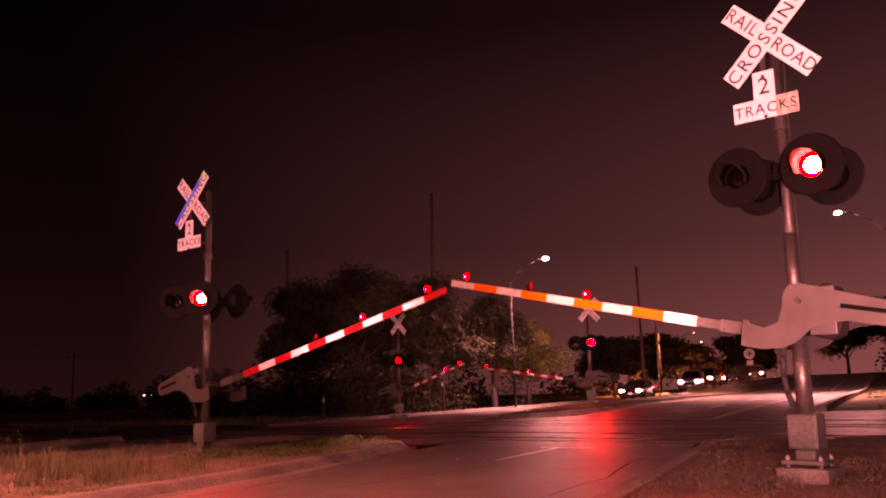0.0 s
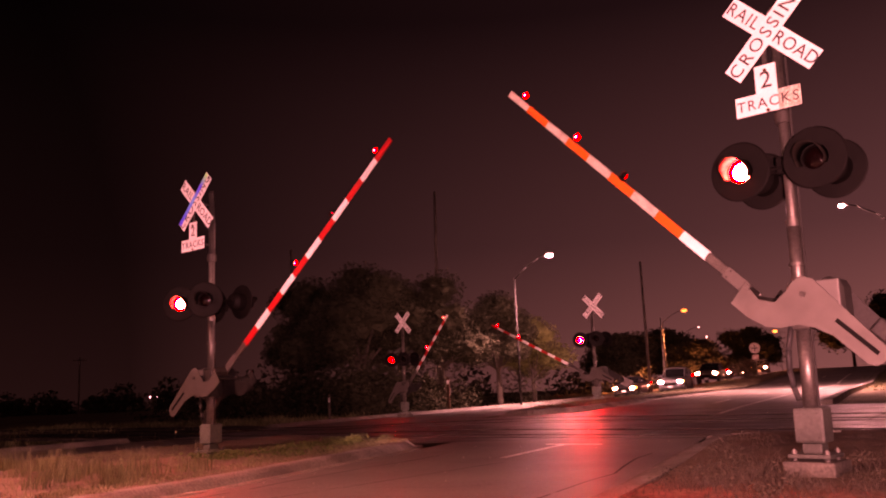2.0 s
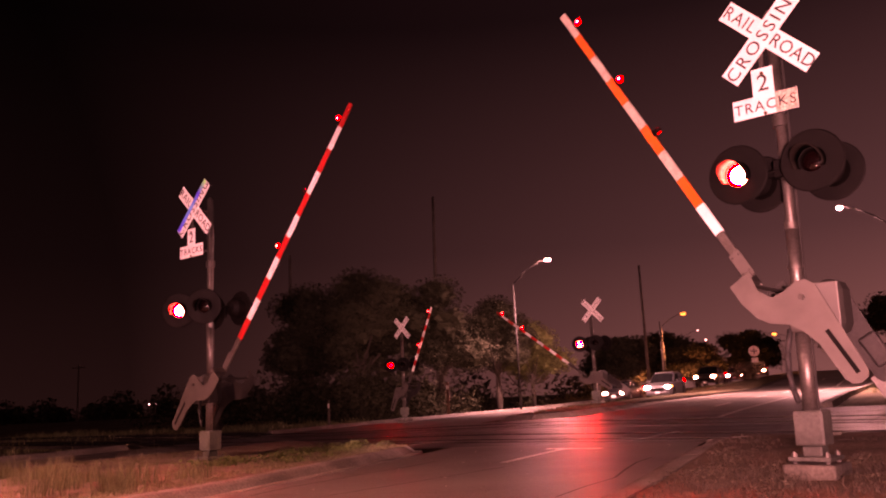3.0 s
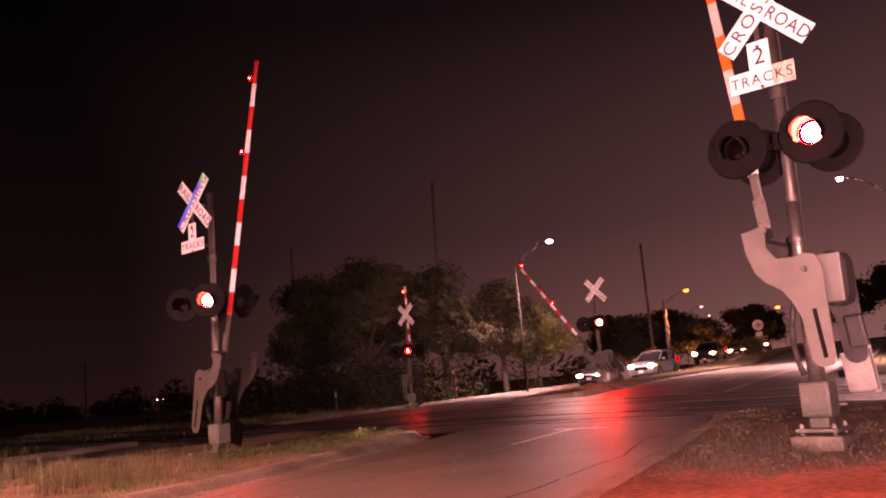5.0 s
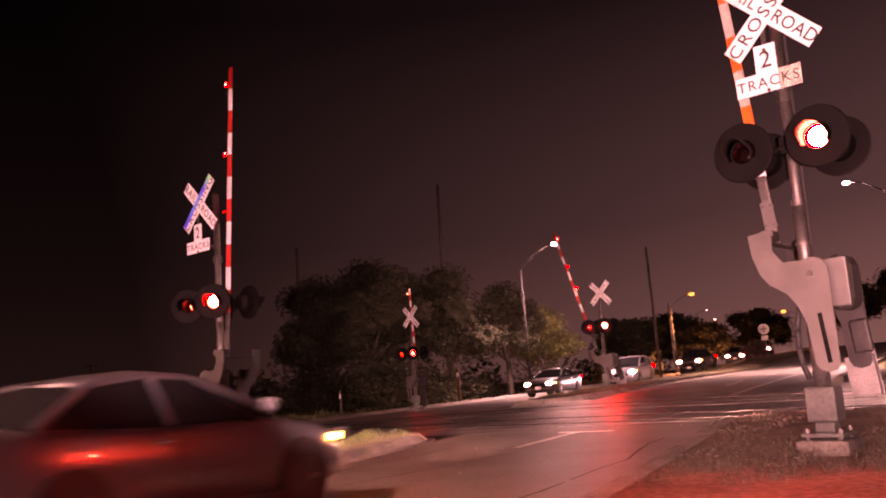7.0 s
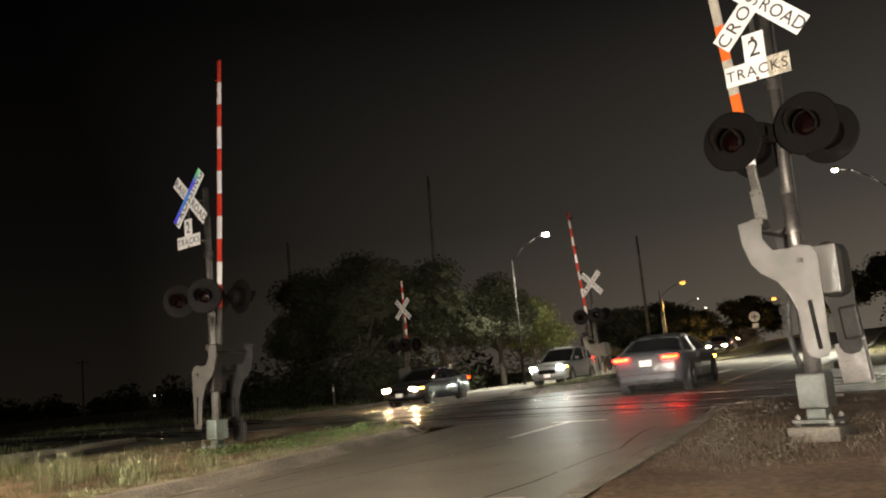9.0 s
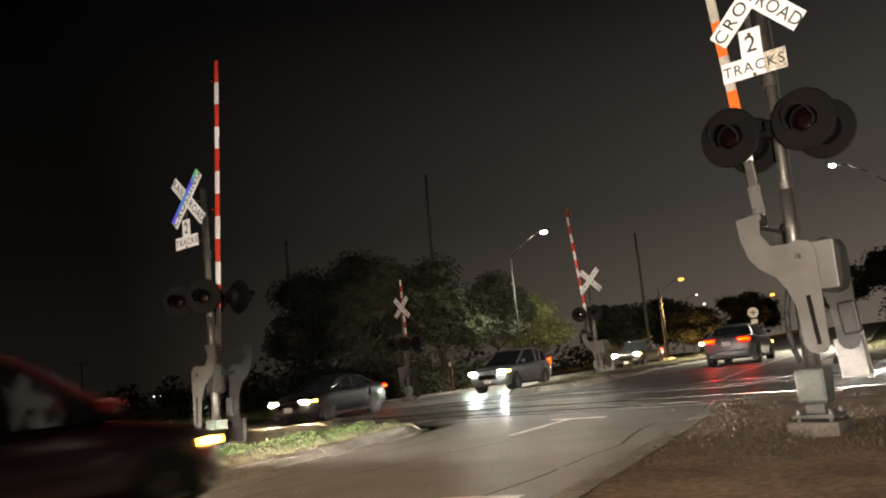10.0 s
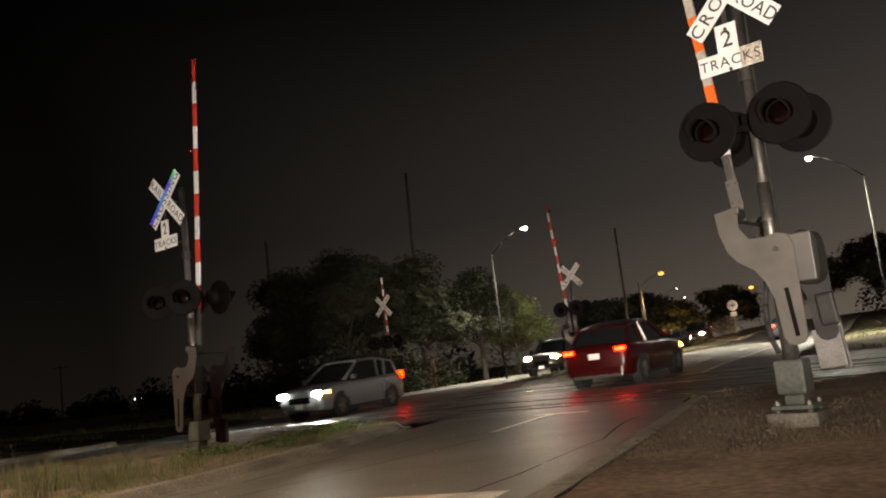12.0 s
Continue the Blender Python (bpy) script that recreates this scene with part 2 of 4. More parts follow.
    bm = bmesh.new()
    add_tube(bm, *a, **k)
    return bm


def hose(points, r, seg=8):
    bm = bmesh.new()
    for a, b in zip(points[:-1], points[1:]):
        add_tube(bm, a, b, r, seg=seg)
    return bm


def plate(outline, thick):
    """A plate cut to an outline of (x, z), thick along y, with its middle on y = 0."""
    bm = bmesh.new()
    front = [bm.verts.new((x, -thick / 2, z)) for x, z in outline]
    f = bm.faces.new(front)
    ext = bmesh.ops.extrude_face_region(bm, geom=[f])
    for v in ext["geom"]:
        if isinstance(v, bmesh.types.BMVert):
            v.co.y += thick
    bmesh.ops.recalc_face_normals(bm, faces=bm.faces[:])
    return bm


def lettering(text, size, spacing=1.0):
    """Lettering as a flat mesh in x and z, centred, facing -y."""
    cu = bpy.data.curves.new("lettering", "FONT")
    cu.body, cu.size, cu.align_x, cu.align_y, cu.space_character = text, size, "CENTER", "CENTER", spacing
    cu.offset = size * 0.006
    cu.resolution_u = 3
    tmp = new("lettering", cu)
    dg = bpy.context.evaluated_depsgraph_get()
    me = bpy.data.meshes.new_from_object(tmp.evaluated_get(dg))
    bpy.data.objects.remove(tmp)
    bpy.data.curves.remove(cu)
    me.transform(Matrix.Rotation(radians(90), 4, "X"))
    return me


def letters(parent, text, size, m, spacing=1.0, mat=None):
    me = lettering(text, size, spacing)
    me.materials.clear()
    me.materials.append(mat or INK)
    ob = new("lettering", me)
    ob.parent = parent
    ob.matrix_basis = m
    return ob


# ---- the lie of the land ----


def rise(y):
    return float(np.interp(y, [9, 18, 27, 36, 60, 75, 100, 150, 300], [0, 0.13, 0.36, 0.5, 0.62, 1.2, 1.8, 2.6, 3.5]))


def land(x, y):
    """Height of the road's surface: it climbs over the tracks and falls away to the oncoming side."""
    return rise(y) * min(max(1 + (x + 9) * 0.085, 0.35), 1.1)


def bend(y):
    """Beyond the tracks the road bends gently to the right."""
    return 0.06 * max(0.0, y - 26)


def strip(name, ys, left, right, up, material, nx=6, label="", category="", kind="structure", rough_z=0.0):
    """A sheet between two edges that follows the land, up metres above it. left and right are functions of y."""
    bm = bmesh.new()
    rows = []
    rnd = random.Random(3)
    for y in ys:
        a, b = left(y), right(y)
        row = []
        for i in range(nx + 1):
            x = a + (b - a) * i / nx
            h = up(i / nx, y) if callable(up) else up
            row.append(bm.verts.new((x, y, land(x, y) + h + rnd.uniform(-rough_z, rough_z))))
        rows.append(row)
    for r0, r1 in zip(rows[:-1], rows[1:]):
        for i in range(nx):
            bm.faces.new((r0[i], r0[i + 1], r1[i + 1], r1[i]))
    ob = part(name, bm, material, None, smooth=True)
    return tagged(ob, label, category or name.replace("_", " "), kind=kind)


def steps(a, b, n):
    return [a + (b - a) * i / n for i in range(n + 1)]


def lerp(pts):
    xs, ys = [p[0] for p in pts], [p[1] for p in pts]
    return lambda y: float(np.interp(y, xs, ys))


# ground sheet to the horizon
def ground():
    bm = bmesh.new()
    xs = [-1500, -700, -300, -160, -100, -70, -50, -40, -34, -30, -27, -24, -21.5, -19, -16, -13, -10, -7, -4, -1.5, 2, 6, 10, 15, 22, 30, 45, 70, 120, 300, 800, 1500]
    ys = [-900, -300, -100, -50, -25, -10, 0, 5, 9, 13.5, 18, 22, 27, 31, 36, 42, 50, 60, 67, 75, 87, 100, 125, 150, 200, 300, 600, 1200, 2500]
    rows = []
    rnd = random.Random(5)
    for y in ys:
        row = []
        for x in xs:
            z = land(x, y) - 0.10
            if x < -22:
                z += rnd.uniform(-0.05, 0.1) - 0.1
            if x > 1:
                z += min(0.12, (x - 1) * 0.03)
            row.append(bm.verts.new((x, y, z)))
        rows.append(row)
    for r0, r1 in zip(rows[:-1], rows[1:]):
        for i in range(len(xs) - 1):
            bm.faces.new((r0[i], r0[i + 1], r1[i + 1], r1[i]))
    ob = part("ground", bm, FIELD, None, smooth=True)
    tagged(ob, "dark dry grassland on both sides of the road", "ground", kind="structure")


ground()

KERB_R = -2.45          # gutter line on the near right
KERB_L = -7.55          # gutter line along the near median
median_left = lerp([(-60, -21), (0, -17.6), (12, -15.7), (15, -15.4), (18, -14.2), (20.3, -13.7)])
oncoming_left = lerp([(-60, -28), (0, -23), (12, -21), (20, -20.0), (31, -19.6), (60, -19.4), (100, -17.5), (300, -20)])
far_median_left = lambda y: -11.3 + bend(y) - (max(0, y - 110) * 0.12)
far_median_right = lambda y: -7.6 + bend(y) - (max(0, y - 110) * 0.12)
far_right = lambda y: -0.9 + bend(y) - (max(0, y - 110) * 0.12)

strip("road", steps(-60, 16.4, 44), lambda y: KERB_L, lambda y: KERB_R, 0.0, ASPHALT, 8, "worn grey asphalt road before the crossing", "road")
strip("road", steps(26.4, 110, 26) + steps(116, 300, 8), far_median_right, far_right, 0.0, ASPHALT, 6, "worn asphalt road beyond the crossing", "road")
strip("road", steps(26.4, 110, 26) + steps(116, 300, 8), oncoming_left, far_median_left, 0.0, ASPHALT, 6, "asphalt lanes of the oncoming traffic", "road")
strip("road", steps(-60, 16.4, 30), oncoming_left, median_left, 0.0, ASPHALT, 6, "asphalt lanes running past the grassy median", "road")
strip("road", steps(16.4, 26.4, 12), lambda y: oncoming_left(y), lambda y: 9.0, 0.0, PANEL, 30, "dark smooth surface of the level crossing", "road")
# verge on the near right
strip("verge", steps(-30, 16.3, 60), lambda y: KERB_R + 0.52, lambda y: 16.0, lambda u, y: 0.125 + 0.05 * math.sin(u * 9 + y * 0.6) * min(1, u * 8) + 0.03 * min(1, u * 6), DIRT, 40,
      "bare brown soil verge with withered weeds", "verge", rough_z=0.018)
# near median
strip("median", steps(-60, 15.0, 60), lambda y: median_left(y) + 0.3, lambda y: KERB_L - 0.5, lambda u, y: 0.13 + 0.05 * math.sin(math.pi * u), DIRT, 18,
      "grassy median island with dry soil", "median", rough_z=0.015)
strip("median", steps(15.0, 18.6, 8), lambda y: median_left(y) + 0.3, lambda y: KERB_L - 0.5 - (y - 15.0) * 1.35, lambda u, y: 0.13 + 0.03 * math.sin(math.pi * u), DIRT, 12,
      "rounded soil nose of the median island", "median", rough_z=0.012)
# far median
strip("median", steps(27.6, 110, 30) + steps(116, 300, 8), lambda y: far_median_left(y) + 0.2 + max(0, 29.5 - y) * 0.8, lambda y: far_median_right(y) - 0.2 - max(0, 29.5 - y) * 0.5,
      lambda u, y: 0.14 + 0.05 * math.sin(math.pi * u), FIELD, 8, "grassy median island beyond the tracks", "median", rough_z=0.01)


def kerbs(name, path, inward, length, label, rise_h=0.13, width=0.52):
    """A kerb in cast lengths along path, (x, y) points; inward is +1 when the raised side lies to the right of the way."""
    root = thing(name, Matrix.Identity(4), label, "kerb", kind="structure")
    pts = [Vector((x, y, 0)) for x, y in path]
    run, out = [], []
    for a, b in zip(pts[:-1], pts[1:]):
        d = b - a
        n = max(1, round(d.length / length))
        for i in range(n):
            run.append((a + d * (i / n), a + d * ((i + 1) / n)))
    rnd = random.Random(11)
    for a, b in run:
        d = (b - a).normalized()
        side = Vector((d.y, -d.x, 0)) * inward
        gap = 0.006
        bm = bmesh.new()
        rings = []
        lift = rnd.uniform(-0.006, 0.006)
        prof = ((-0.02, -0.12), (0.0, 0.006), (0.16, 0.012), (0.26, rise_h - 0.035), (0.32, rise_h), (width, rise_h + 0.004), (width, -0.12))
        for p in (a + d * gap, b - d * gap):
            ring = []
            for o, z in prof:
                q = p + side * o
                ring.append(bm.verts.new((q.x, q.y, land(q.x, q.y) + z + lift)))
            rings.append(ring)
        k = len(prof)
        for i in range(k):
            bm.faces.new((rings[0][i], rings[0][(i + 1) % k], rings[1][(i + 1) % k], rings[1][i]))
        bm.faces.new(rings[0])
        bm.faces.new(rings[1])
        bmesh.ops.recalc_face_normals(bm, faces=bm.faces[:])
        part("kerb_stone", bm, CONCRETE, root)
    return root


kerbs("kerb", [(KERB_R, -20), (KERB_R, 15.4), (KERB_R + 0.5, 16.0), (KERB_R + 2.2, 16.35)], 1, 3.0, "low rolled concrete kerb along the soil verge")
kerbs("kerb", [(KERB_L, -20), (KERB_L - 0.02, 14.6), (KERB_L - 0.3, 15.6), (KERB_L - 1.2, 16.4)], -1, 3.0, "rolled concrete kerb along the grassy median")
kerbs("kerb", [(-17.6, 0), (-15.7, 12), (-15.4, 15), (-14.2, 18), (-13.6, 19.2)], 1, 3.0, "pale concrete kerb on the oncoming side of the median")
kerbs("kerb", [(-9.5, 26.6), (-8.0, 27.3), (-7.5, 29), (-7.6 + bend(110), 110)], -1, 4.0, "dark kerb along the island beyond the tracks")
kerbs("kerb", [(-9.5, 26.6), (-10.8, 27.4), (-11.2, 29), (-11.3 + bend(110), 110)], 1, 4.0, "pale kerb along the island on the oncoming side")
kerbs("kerb", [(-23, 0), (-21, 12), (-20, 20)], -1, 4.0, "pale kerb along the outer edge of the oncoming lanes")
kerbs("kerb", [(-19.7, 27), (-19.6, 31), (-19.4, 60), (-17.5, 100)], -1, 4.0, "pale kerb along the outer edge of the oncoming lanes")
kerbs("kerb", [(-0.9, 27), (-0.9 + bend(100), 100)], 1, 4.0, "kerb along the far verge")


# railway tracks
def track(name, cx, cy, label):
    root = thing(name, Matrix.Identity(4), label, "railway track", "tracks of the crossing", "structure")
    d = Vector((0.974, -0.225, 0))
    nrm = Vector((0.225, 0.974, 0))

    def path(offset, w, top, low, a=-60, b=45):
        bm = bmesh.new()
        rows = []
        for s in steps(a, b, 70):
            p = Vector((cx, cy, 0)) + d * s + nrm * offset
            row = []
            for o, z in ((-w / 2, low), (-w / 2, top), (w / 2, top), (w / 2, low)):
                q = p + nrm * o
                inside = -20.5 < q.x < 9.5
                row.append(bm.verts.new((q.x, q.y, land(q.x, q.y) + z + (0 if inside else 0.08))))
            rows.append(row)
        for r0, r1 in zip(rows[:-1], rows[1:]):
            for i in range(3):
                bm.faces.new((r0[i], r0[i + 1], r1[i + 1], r1[i]))
        bmesh.ops.recalc_face_normals(bm, faces=bm.faces[:])
        return bm

    for o in (-0.7175, 0.7175):
        part("rail", path(o, 0.072, 0.022, -0.1), STEEL, root, "polished steel rail")
        part("flangeway", path(o + (0.09 if o < 0 else -0.09), 0.07, 0.006, -0.1), RUBBER, root, "dark flangeway groove filler")
        part("edge_seal", path(o * 1.75, 0.05, 0.010, -0.1), DARKMETAL, root)
    return root


track("railway_track", -5.8, 18.55, "railway track with polished rails set in the road")
track("railway_track", -5.8, 22.9, "second railway track with polished rails set in the road")


# crossing panels between the rails
def panels():
    root = thing("crossing_panels", Matrix.Identity(4), "dark crossing panels laid between the rails", "crossing panels", kind="structure")
    d, nrm = Vector((0.974, -0.225, 0)), Vector((0.225, 0.974, 0))
    for cy in (18.55, 22.9):
        for off, w in ((0, 1.05), (-1.02, 0.44), (1.02, 0.44)):
            for k in range(-6, 6):
                bm = bmesh.new()
                c = Vector((-5.8, cy, 0)) + d * (k * 2.2 + 1.1) + nrm * off
                if not -19.5 < c.x < 8.5:
                    bm.free()
                    continue
                rnd = random.Random(k * 7 + int(cy * 10) + int(off * 100))
                lift = rnd.uniform(0.003, 0.010)
                vs = []
                for sx, sy in ((-1, -1), (1, -1), (1, 1), (-1, 1)):
                    for z in (-0.05, 0.006):
                        inset = 0.0 if z < 0 else 0.012
                        q = c + d * (sx * (1.085 - inset)) + nrm * (sy * (w / 2 - inset))
                        vs.append(bm.verts.new((q.x, q.y, land(q.x, q.y) + z + lift)))
                bm.faces.new((vs[1], vs[3], vs[5], vs[7]))
                for i in range(4):
                    j = (i + 1) % 4
                    bm.faces.new((vs[2 * i], vs[2 * j], vs[2 * j + 1], vs[2 * i + 1]))
                bmesh.ops.recalc_face_normals(bm, faces=bm.faces[:])
                part("panel", bm, PANEL, root)


panels()


def road_mark(x0, y0, x1, y1, w, label):
    bm = bmesh.new()
    a, b = Vector((x0, y0, 0)), Vector((x1, y1, 0))
    d = (b - a).normalized()
    s = Vector((d.y, -d.x, 0)) * w / 2
    n = max(1, int((b - a).length / 1.0))
    rows = []
    for i in range(n + 1):
        p = a + (b - a) * i / n
        rows.append([bm.verts.new((q.x, q.y, land(q.x, q.y) + z)) for q, z in ((p - s, 0.0), (p - s, 0.006), (p + s, 0.006), (p + s, 0.0))])
    for r0, r1 in zip(rows[:-1], rows[1:]):
        for i in range(3):
            bm.faces.new((r0[i], r0[i + 1], r1[i + 1], r1[i]))
    bmesh.ops.recalc_face_normals(bm, faces=bm.faces[:])
    tagged(part("road_marking", bm, PAINT), label, "road marking", kind="structure")


road_mark(-5.1, 13.0, -4.84, 15.5, 0.12, "white dash between the lanes")
road_mark(-5.2, 15.55, -4.1, 15.35, 0.10, "short white line across before the tracks")
road_mark(-7.3, 7.0, -2.75, 7.05, 0.42, "broad white stop line")
road_mark(-3.3, 21.5, -1.6, 42, 0.12, "white edge line beyond the tracks")
road_mark(-1.6, 42, 0.6, 80, 0.12, "white edge line beyond the tracks")
for yy in (30, 39, 48, 60, 72):
    road_mark(-4.3 + bend(yy), yy, -4.3 + bend(yy + 3), yy + 3, 0.12, "white dash between the lanes")
for yy in (-4, 2.2):
    road_mark(-5.1, yy, -5.1, yy + 3, 0.12, "white dash between the lanes")

# ---- crossing signals with gates ----
LENSES = []       # (lens, which: 0 the left one of the pair, 1 the right one, delay)
ARMS = []         # (arm, pivot pose, rows of seconds and degrees)
ARM_LAMPS = []

BRACKET = [(0.523, -0.55), (0.54, -0.29), (0.313, -0.33), (0.17, -0.25), (0.15, -0.08), (0.165, 0.03), (0.13, 0.13), (0.03, 0.18),
           (-0.33, 0.15), (-0.93, 0.10), (-0.985, 0.06), (-1.0, -0.03), (-0.97, -0.10), (-0.90, -0.135), (-0.485, -0.135), (-0.30, -0.19),
           (-0.159, -0.27), (-0.04, -0.42), (0.08, -0.50), (0.299, -0.55)]


def lens_disc(r):
    """A lens that turns in its lamp: a glowing face to the front, a dark one to the back."""
    bm = bmesh.new()
    rings = []
    seg = 24
    for y, k in ((-0.012, 1.0), (-0.03, 0.72), (-0.038, 0.35)):
        rings.append([bm.verts.new((r * k * math.cos(2 * math.pi * i / seg), y, r * k * math.sin(2 * math.pi * i / seg))) for i in range(seg)])
    top = bm.verts.new((0, -0.041, 0))
    back = []
    for y, k in ((0.012, 1.0), (0.03, 0.72), (0.038, 0.35)):
        back.append([bm.verts.new((r * k * math.cos(2 * math.pi * i / seg), y, r * k * math.sin(2 * math.pi * i / seg))) for i in range(seg)])
    btop = bm.verts.new((0, 0.041, 0))
    for i in range(seg):
        j = (i + 1) % seg
        for a, b in zip(rings[:-1], rings[1:]):
            bm.faces.new((a[i], a[j], b[j], b[i])).material_index = 0
        bm.faces.new((rings[-1][i], rings[-1][j], top)).material_index = 0
        for a, b in zip(back[:-1], back[1:]):
            bm.faces.new((a[j], a[i], b[i], b[j])).material_index = 1
        bm.faces.new((back[-1][j], back[-1][i], btop)).material_index = 1
        bm.faces.new((rings[0][j], rings[0][i], back[0][i], back[0][j])).material_index = 1
    return bm


def flasher(root, x, y, z, turn, keyed, which, delay, glow):
    """One flashing lamp: black target disc, deep hood, housing and lens. It faces -y before the turn."""
    bm = bmesh.new()
    seg = 36
    ring = lambda r, yy: [bm.verts.new((r * math.cos(2 * math.pi * i / seg), yy, r * math.sin(2 * math.pi * i / seg))) for i in range(seg)]
    loops = [ring(0.1165, 0.052), ring(0.122, 0.0), ring(0.31, 0.0), ring(0.325, 0.012), ring(0.31, 0.02), ring(0.175, 0.02), ring(0.172, 0.17), ring(0.12, 0.25), ring(0.05, 0.27)]
    for a, b in zip(loops[:-1], loops[1:]):
        for i in range(seg):
            j = (i + 1) % seg
            bm.faces.new((a[i], a[j], b[j], b[i]))
    bm.faces.new(loops[-1])
    bmesh.ops.recalc_face_normals(bm, faces=bm.faces[:])
    me = bpy.data.meshes.new("flashing_lamp")
    bm.to_mesh(me)
    bm.free()
    me.materials.append(BLACK)
    lamp = new("flashing_lamp", me)
    lamp.parent = root
    lamp.matrix_basis = pose(x, y, z, 0, 0, turn)
    # hood: a sleeve, open below, longest at the top
    bm = bmesh.new()
    rows = []
    for i in range(25):
        a = radians(-32 + 244 * i / 24)
        reach = 0.16 + 0.16 * max(0.0, math.sin(a)) ** 0.7
        c, s = math.cos(a), math.sin(a)
        rows.append([bm.verts.new((r * c, yy, r * s - (0.03 if yy < -0.05 else 0))) for r, yy in ((0.142, 0.005), (0.148, -reach), (0.140, -reach), (0.134, 0.005))])
    for r0, r1 in zip(rows[:-1], rows[1:]):
        for k in range(4):
            bm.faces.new((r0[k], r1[k], r1[(k + 1) % 4], r0[(k + 1) % 4]))
    bm.faces.new(rows[0])
    bm.faces.new(rows[-1])
    bmesh.ops.recalc_face_normals(bm, faces=bm.faces[:])
    part("hood", bm, HOOD, lamp, smooth=True)
    lens = part("lens", lens_disc(0.118), [glow, LENS_DARK], lamp, "round red signal lens", smooth=True)
    lens.matrix_basis = pose(0, 0.06, 0, 0, 0, 180)
    if keyed:
        LENSES.append((lens, which, delay))
    return lamp


def blade(root, name, length, width, turn, x, z, y, mat):
    bm = box(0, 0, 0, length, 0.006, width, 0.0)
    ob = part(name, bm, mat, root)
    ob.matrix_basis = pose(x, y, z) @ Matrix.Rotation(radians(turn), 4, "Y")
    return ob


def crossing_signal(x, y, z, yaw, sgn, arm_len, arm_start, rows, label, arm_mats, stripes, lean=0.0, delay=0.0, film=False, drop=0.40, lamps=(0.35, 3.2), old=False, pz=1.77, sign=(0.0, -0.085, 0.0), aim_lamp=0, back=0.55, plates=True, glow=LENS_LIT):
    root = thing("crossing_signal", pose(x, y, z, 0, lean, yaw), label, "crossing signal", "signals of the level crossing")
    # foundation
    bm = bmesh.new()
    add_box(bm, 0, 0, -0.07, 0.52, 0.52, 0.33, 0.02)
    part("foundation", bm, FOOTING, root, "grey concrete foundation block")
    # the near signal's box has its missing light put into a darker green
    dull = BOX_UNLIT if old else BOXPAINT
    part("base_plate", box(0, 0, 0.145, 0.42, 0.42, 0.04, 0.008), dull, root)
    part("base_casting", box(0, 0, 0.215, 0.20, 0.20, 0.11, 0.02), dull, root)
    for sx in (-0.16, 0.16):
        for sy in (-0.16, 0.16):
            bolt = part("anchor_bolt", tube((sx, sy, 0.04), (sx, sy, 0.215), 0.014, seg=6), GALV, root)
            part("nut", tube((sx, sy, 0.165), (sx, sy, 0.20), 0.03, seg=6), GALV, bolt)
            part("levelling_nut", tube((sx, sy, 0.09), (sx, sy, 0.125), 0.032, seg=6), DARKMETAL, bolt)
    jb = part("junction_box", box(0, 0, 0.45, 0.30, 0.28, 0.35, 0.022), dull, root, "pale green junction box")
    part("cover", box(0, -0.145, 0.45, 0.26, 0.012, 0.30, 0.004), dull, jb)
    for bx in (-0.10, 0.10):
        for bz in (0.33, 0.57):
            part("cover_screw", tube((bx, -0.158, bz), (bx, -0.148, bz), 0.011, seg=6), DARKMETAL, jb)
    sx0, sy0, dz0 = sign
    part("mast", tube((0, 0, 0.60), (0, 0, 4.95 + dz0), 0.056, seg=20), GALV, root, "galvanised steel mast", smooth=True)
    part("sleeve", tube((0, 0, 0.60), (0, 0, 1.42), 0.080, seg=20), GALV, root, smooth=True)
    part("mast_cap", tube((0, 0, 4.95 + dz0), (0, 0, 5.0 + dz0), 0.064, 0.03, seg=16), DARKMETAL, root)
    part("clamp", tube((0, 0, 2.52), (0, 0, 2.60), 0.073, seg=20), GALV, root)
    part("clamp", tube((0, 0, 3.66), (0, 0, 3.78), 0.085, seg=20), DARKMETAL, root)
    part("conduit", hose([(0.085, -0.02, 0.6), (0.085, -0.02, 1.5), (0.085, 0.0, 4.4 + dz0)], 0.014), POLE if old else GALV, root)
    part("collar", tube((0, 0, 2.10), (0, 0, 2.125), 0.088, seg=20), GALV, root)
    part("collar", tube((0, 0, 1.52), (0, 0, 1.56), 0.092, seg=20), DARKMETAL, root)
    part("upper_sleeve", tube((0, 0, 1.60), (0, 0, 2.52), 0.070, seg=20), GALV, root, smooth=True)
    part("cable", hose([(-0.07, -0.12, 0.70), (-0.11, -0.14, 0.84), (-0.135, -0.14, 1.02), (-0.13, -0.13, 1.22), (-0.10, -0.08, 1.46)], 0.03), RUBBER, root, "black cable conduit", smooth=True)
    # crossbuck: one blade behind, the other before it
    under = blade(root, "crossbuck_blade", 1.25, 0.23, 45, sx0 + 0.103, 4.687 + dz0, sy0, SHEET)
    letters(under, "RAIL", 0.20, pose(-0.40, -0.005, -0.005), 1.14)
    letters(under, "ROAD", 0.20, pose(0.35, -0.005, -0.005), 1.06)
    over = blade(root, "crossbuck_blade", 1.22, 0.23, -45, sx0 + 0.07, 4.72 + dz0, sy0 - 0.008, SHEET)
    letters(over, "CROSSING", 0.215, pose(0, -0.005, -0.005), 1.24)
    if film:
        # thin added strip that carries the painted rainbow glint of the sheeting
        f = part("rainbow_glint_strip", box(0, 0, 0, 1.2, 0.004, 0.085), FILM, over, "blue strip painted in the diffraction colours of the sheeting")
        f.matrix_basis = pose(0, -0.0045, 0.07)
    part("bracket_bar", box(sx0, sy0 + 0.018, 4.4 + dz0, 0.05, 0.022, 1.1), DARKMETAL, root)
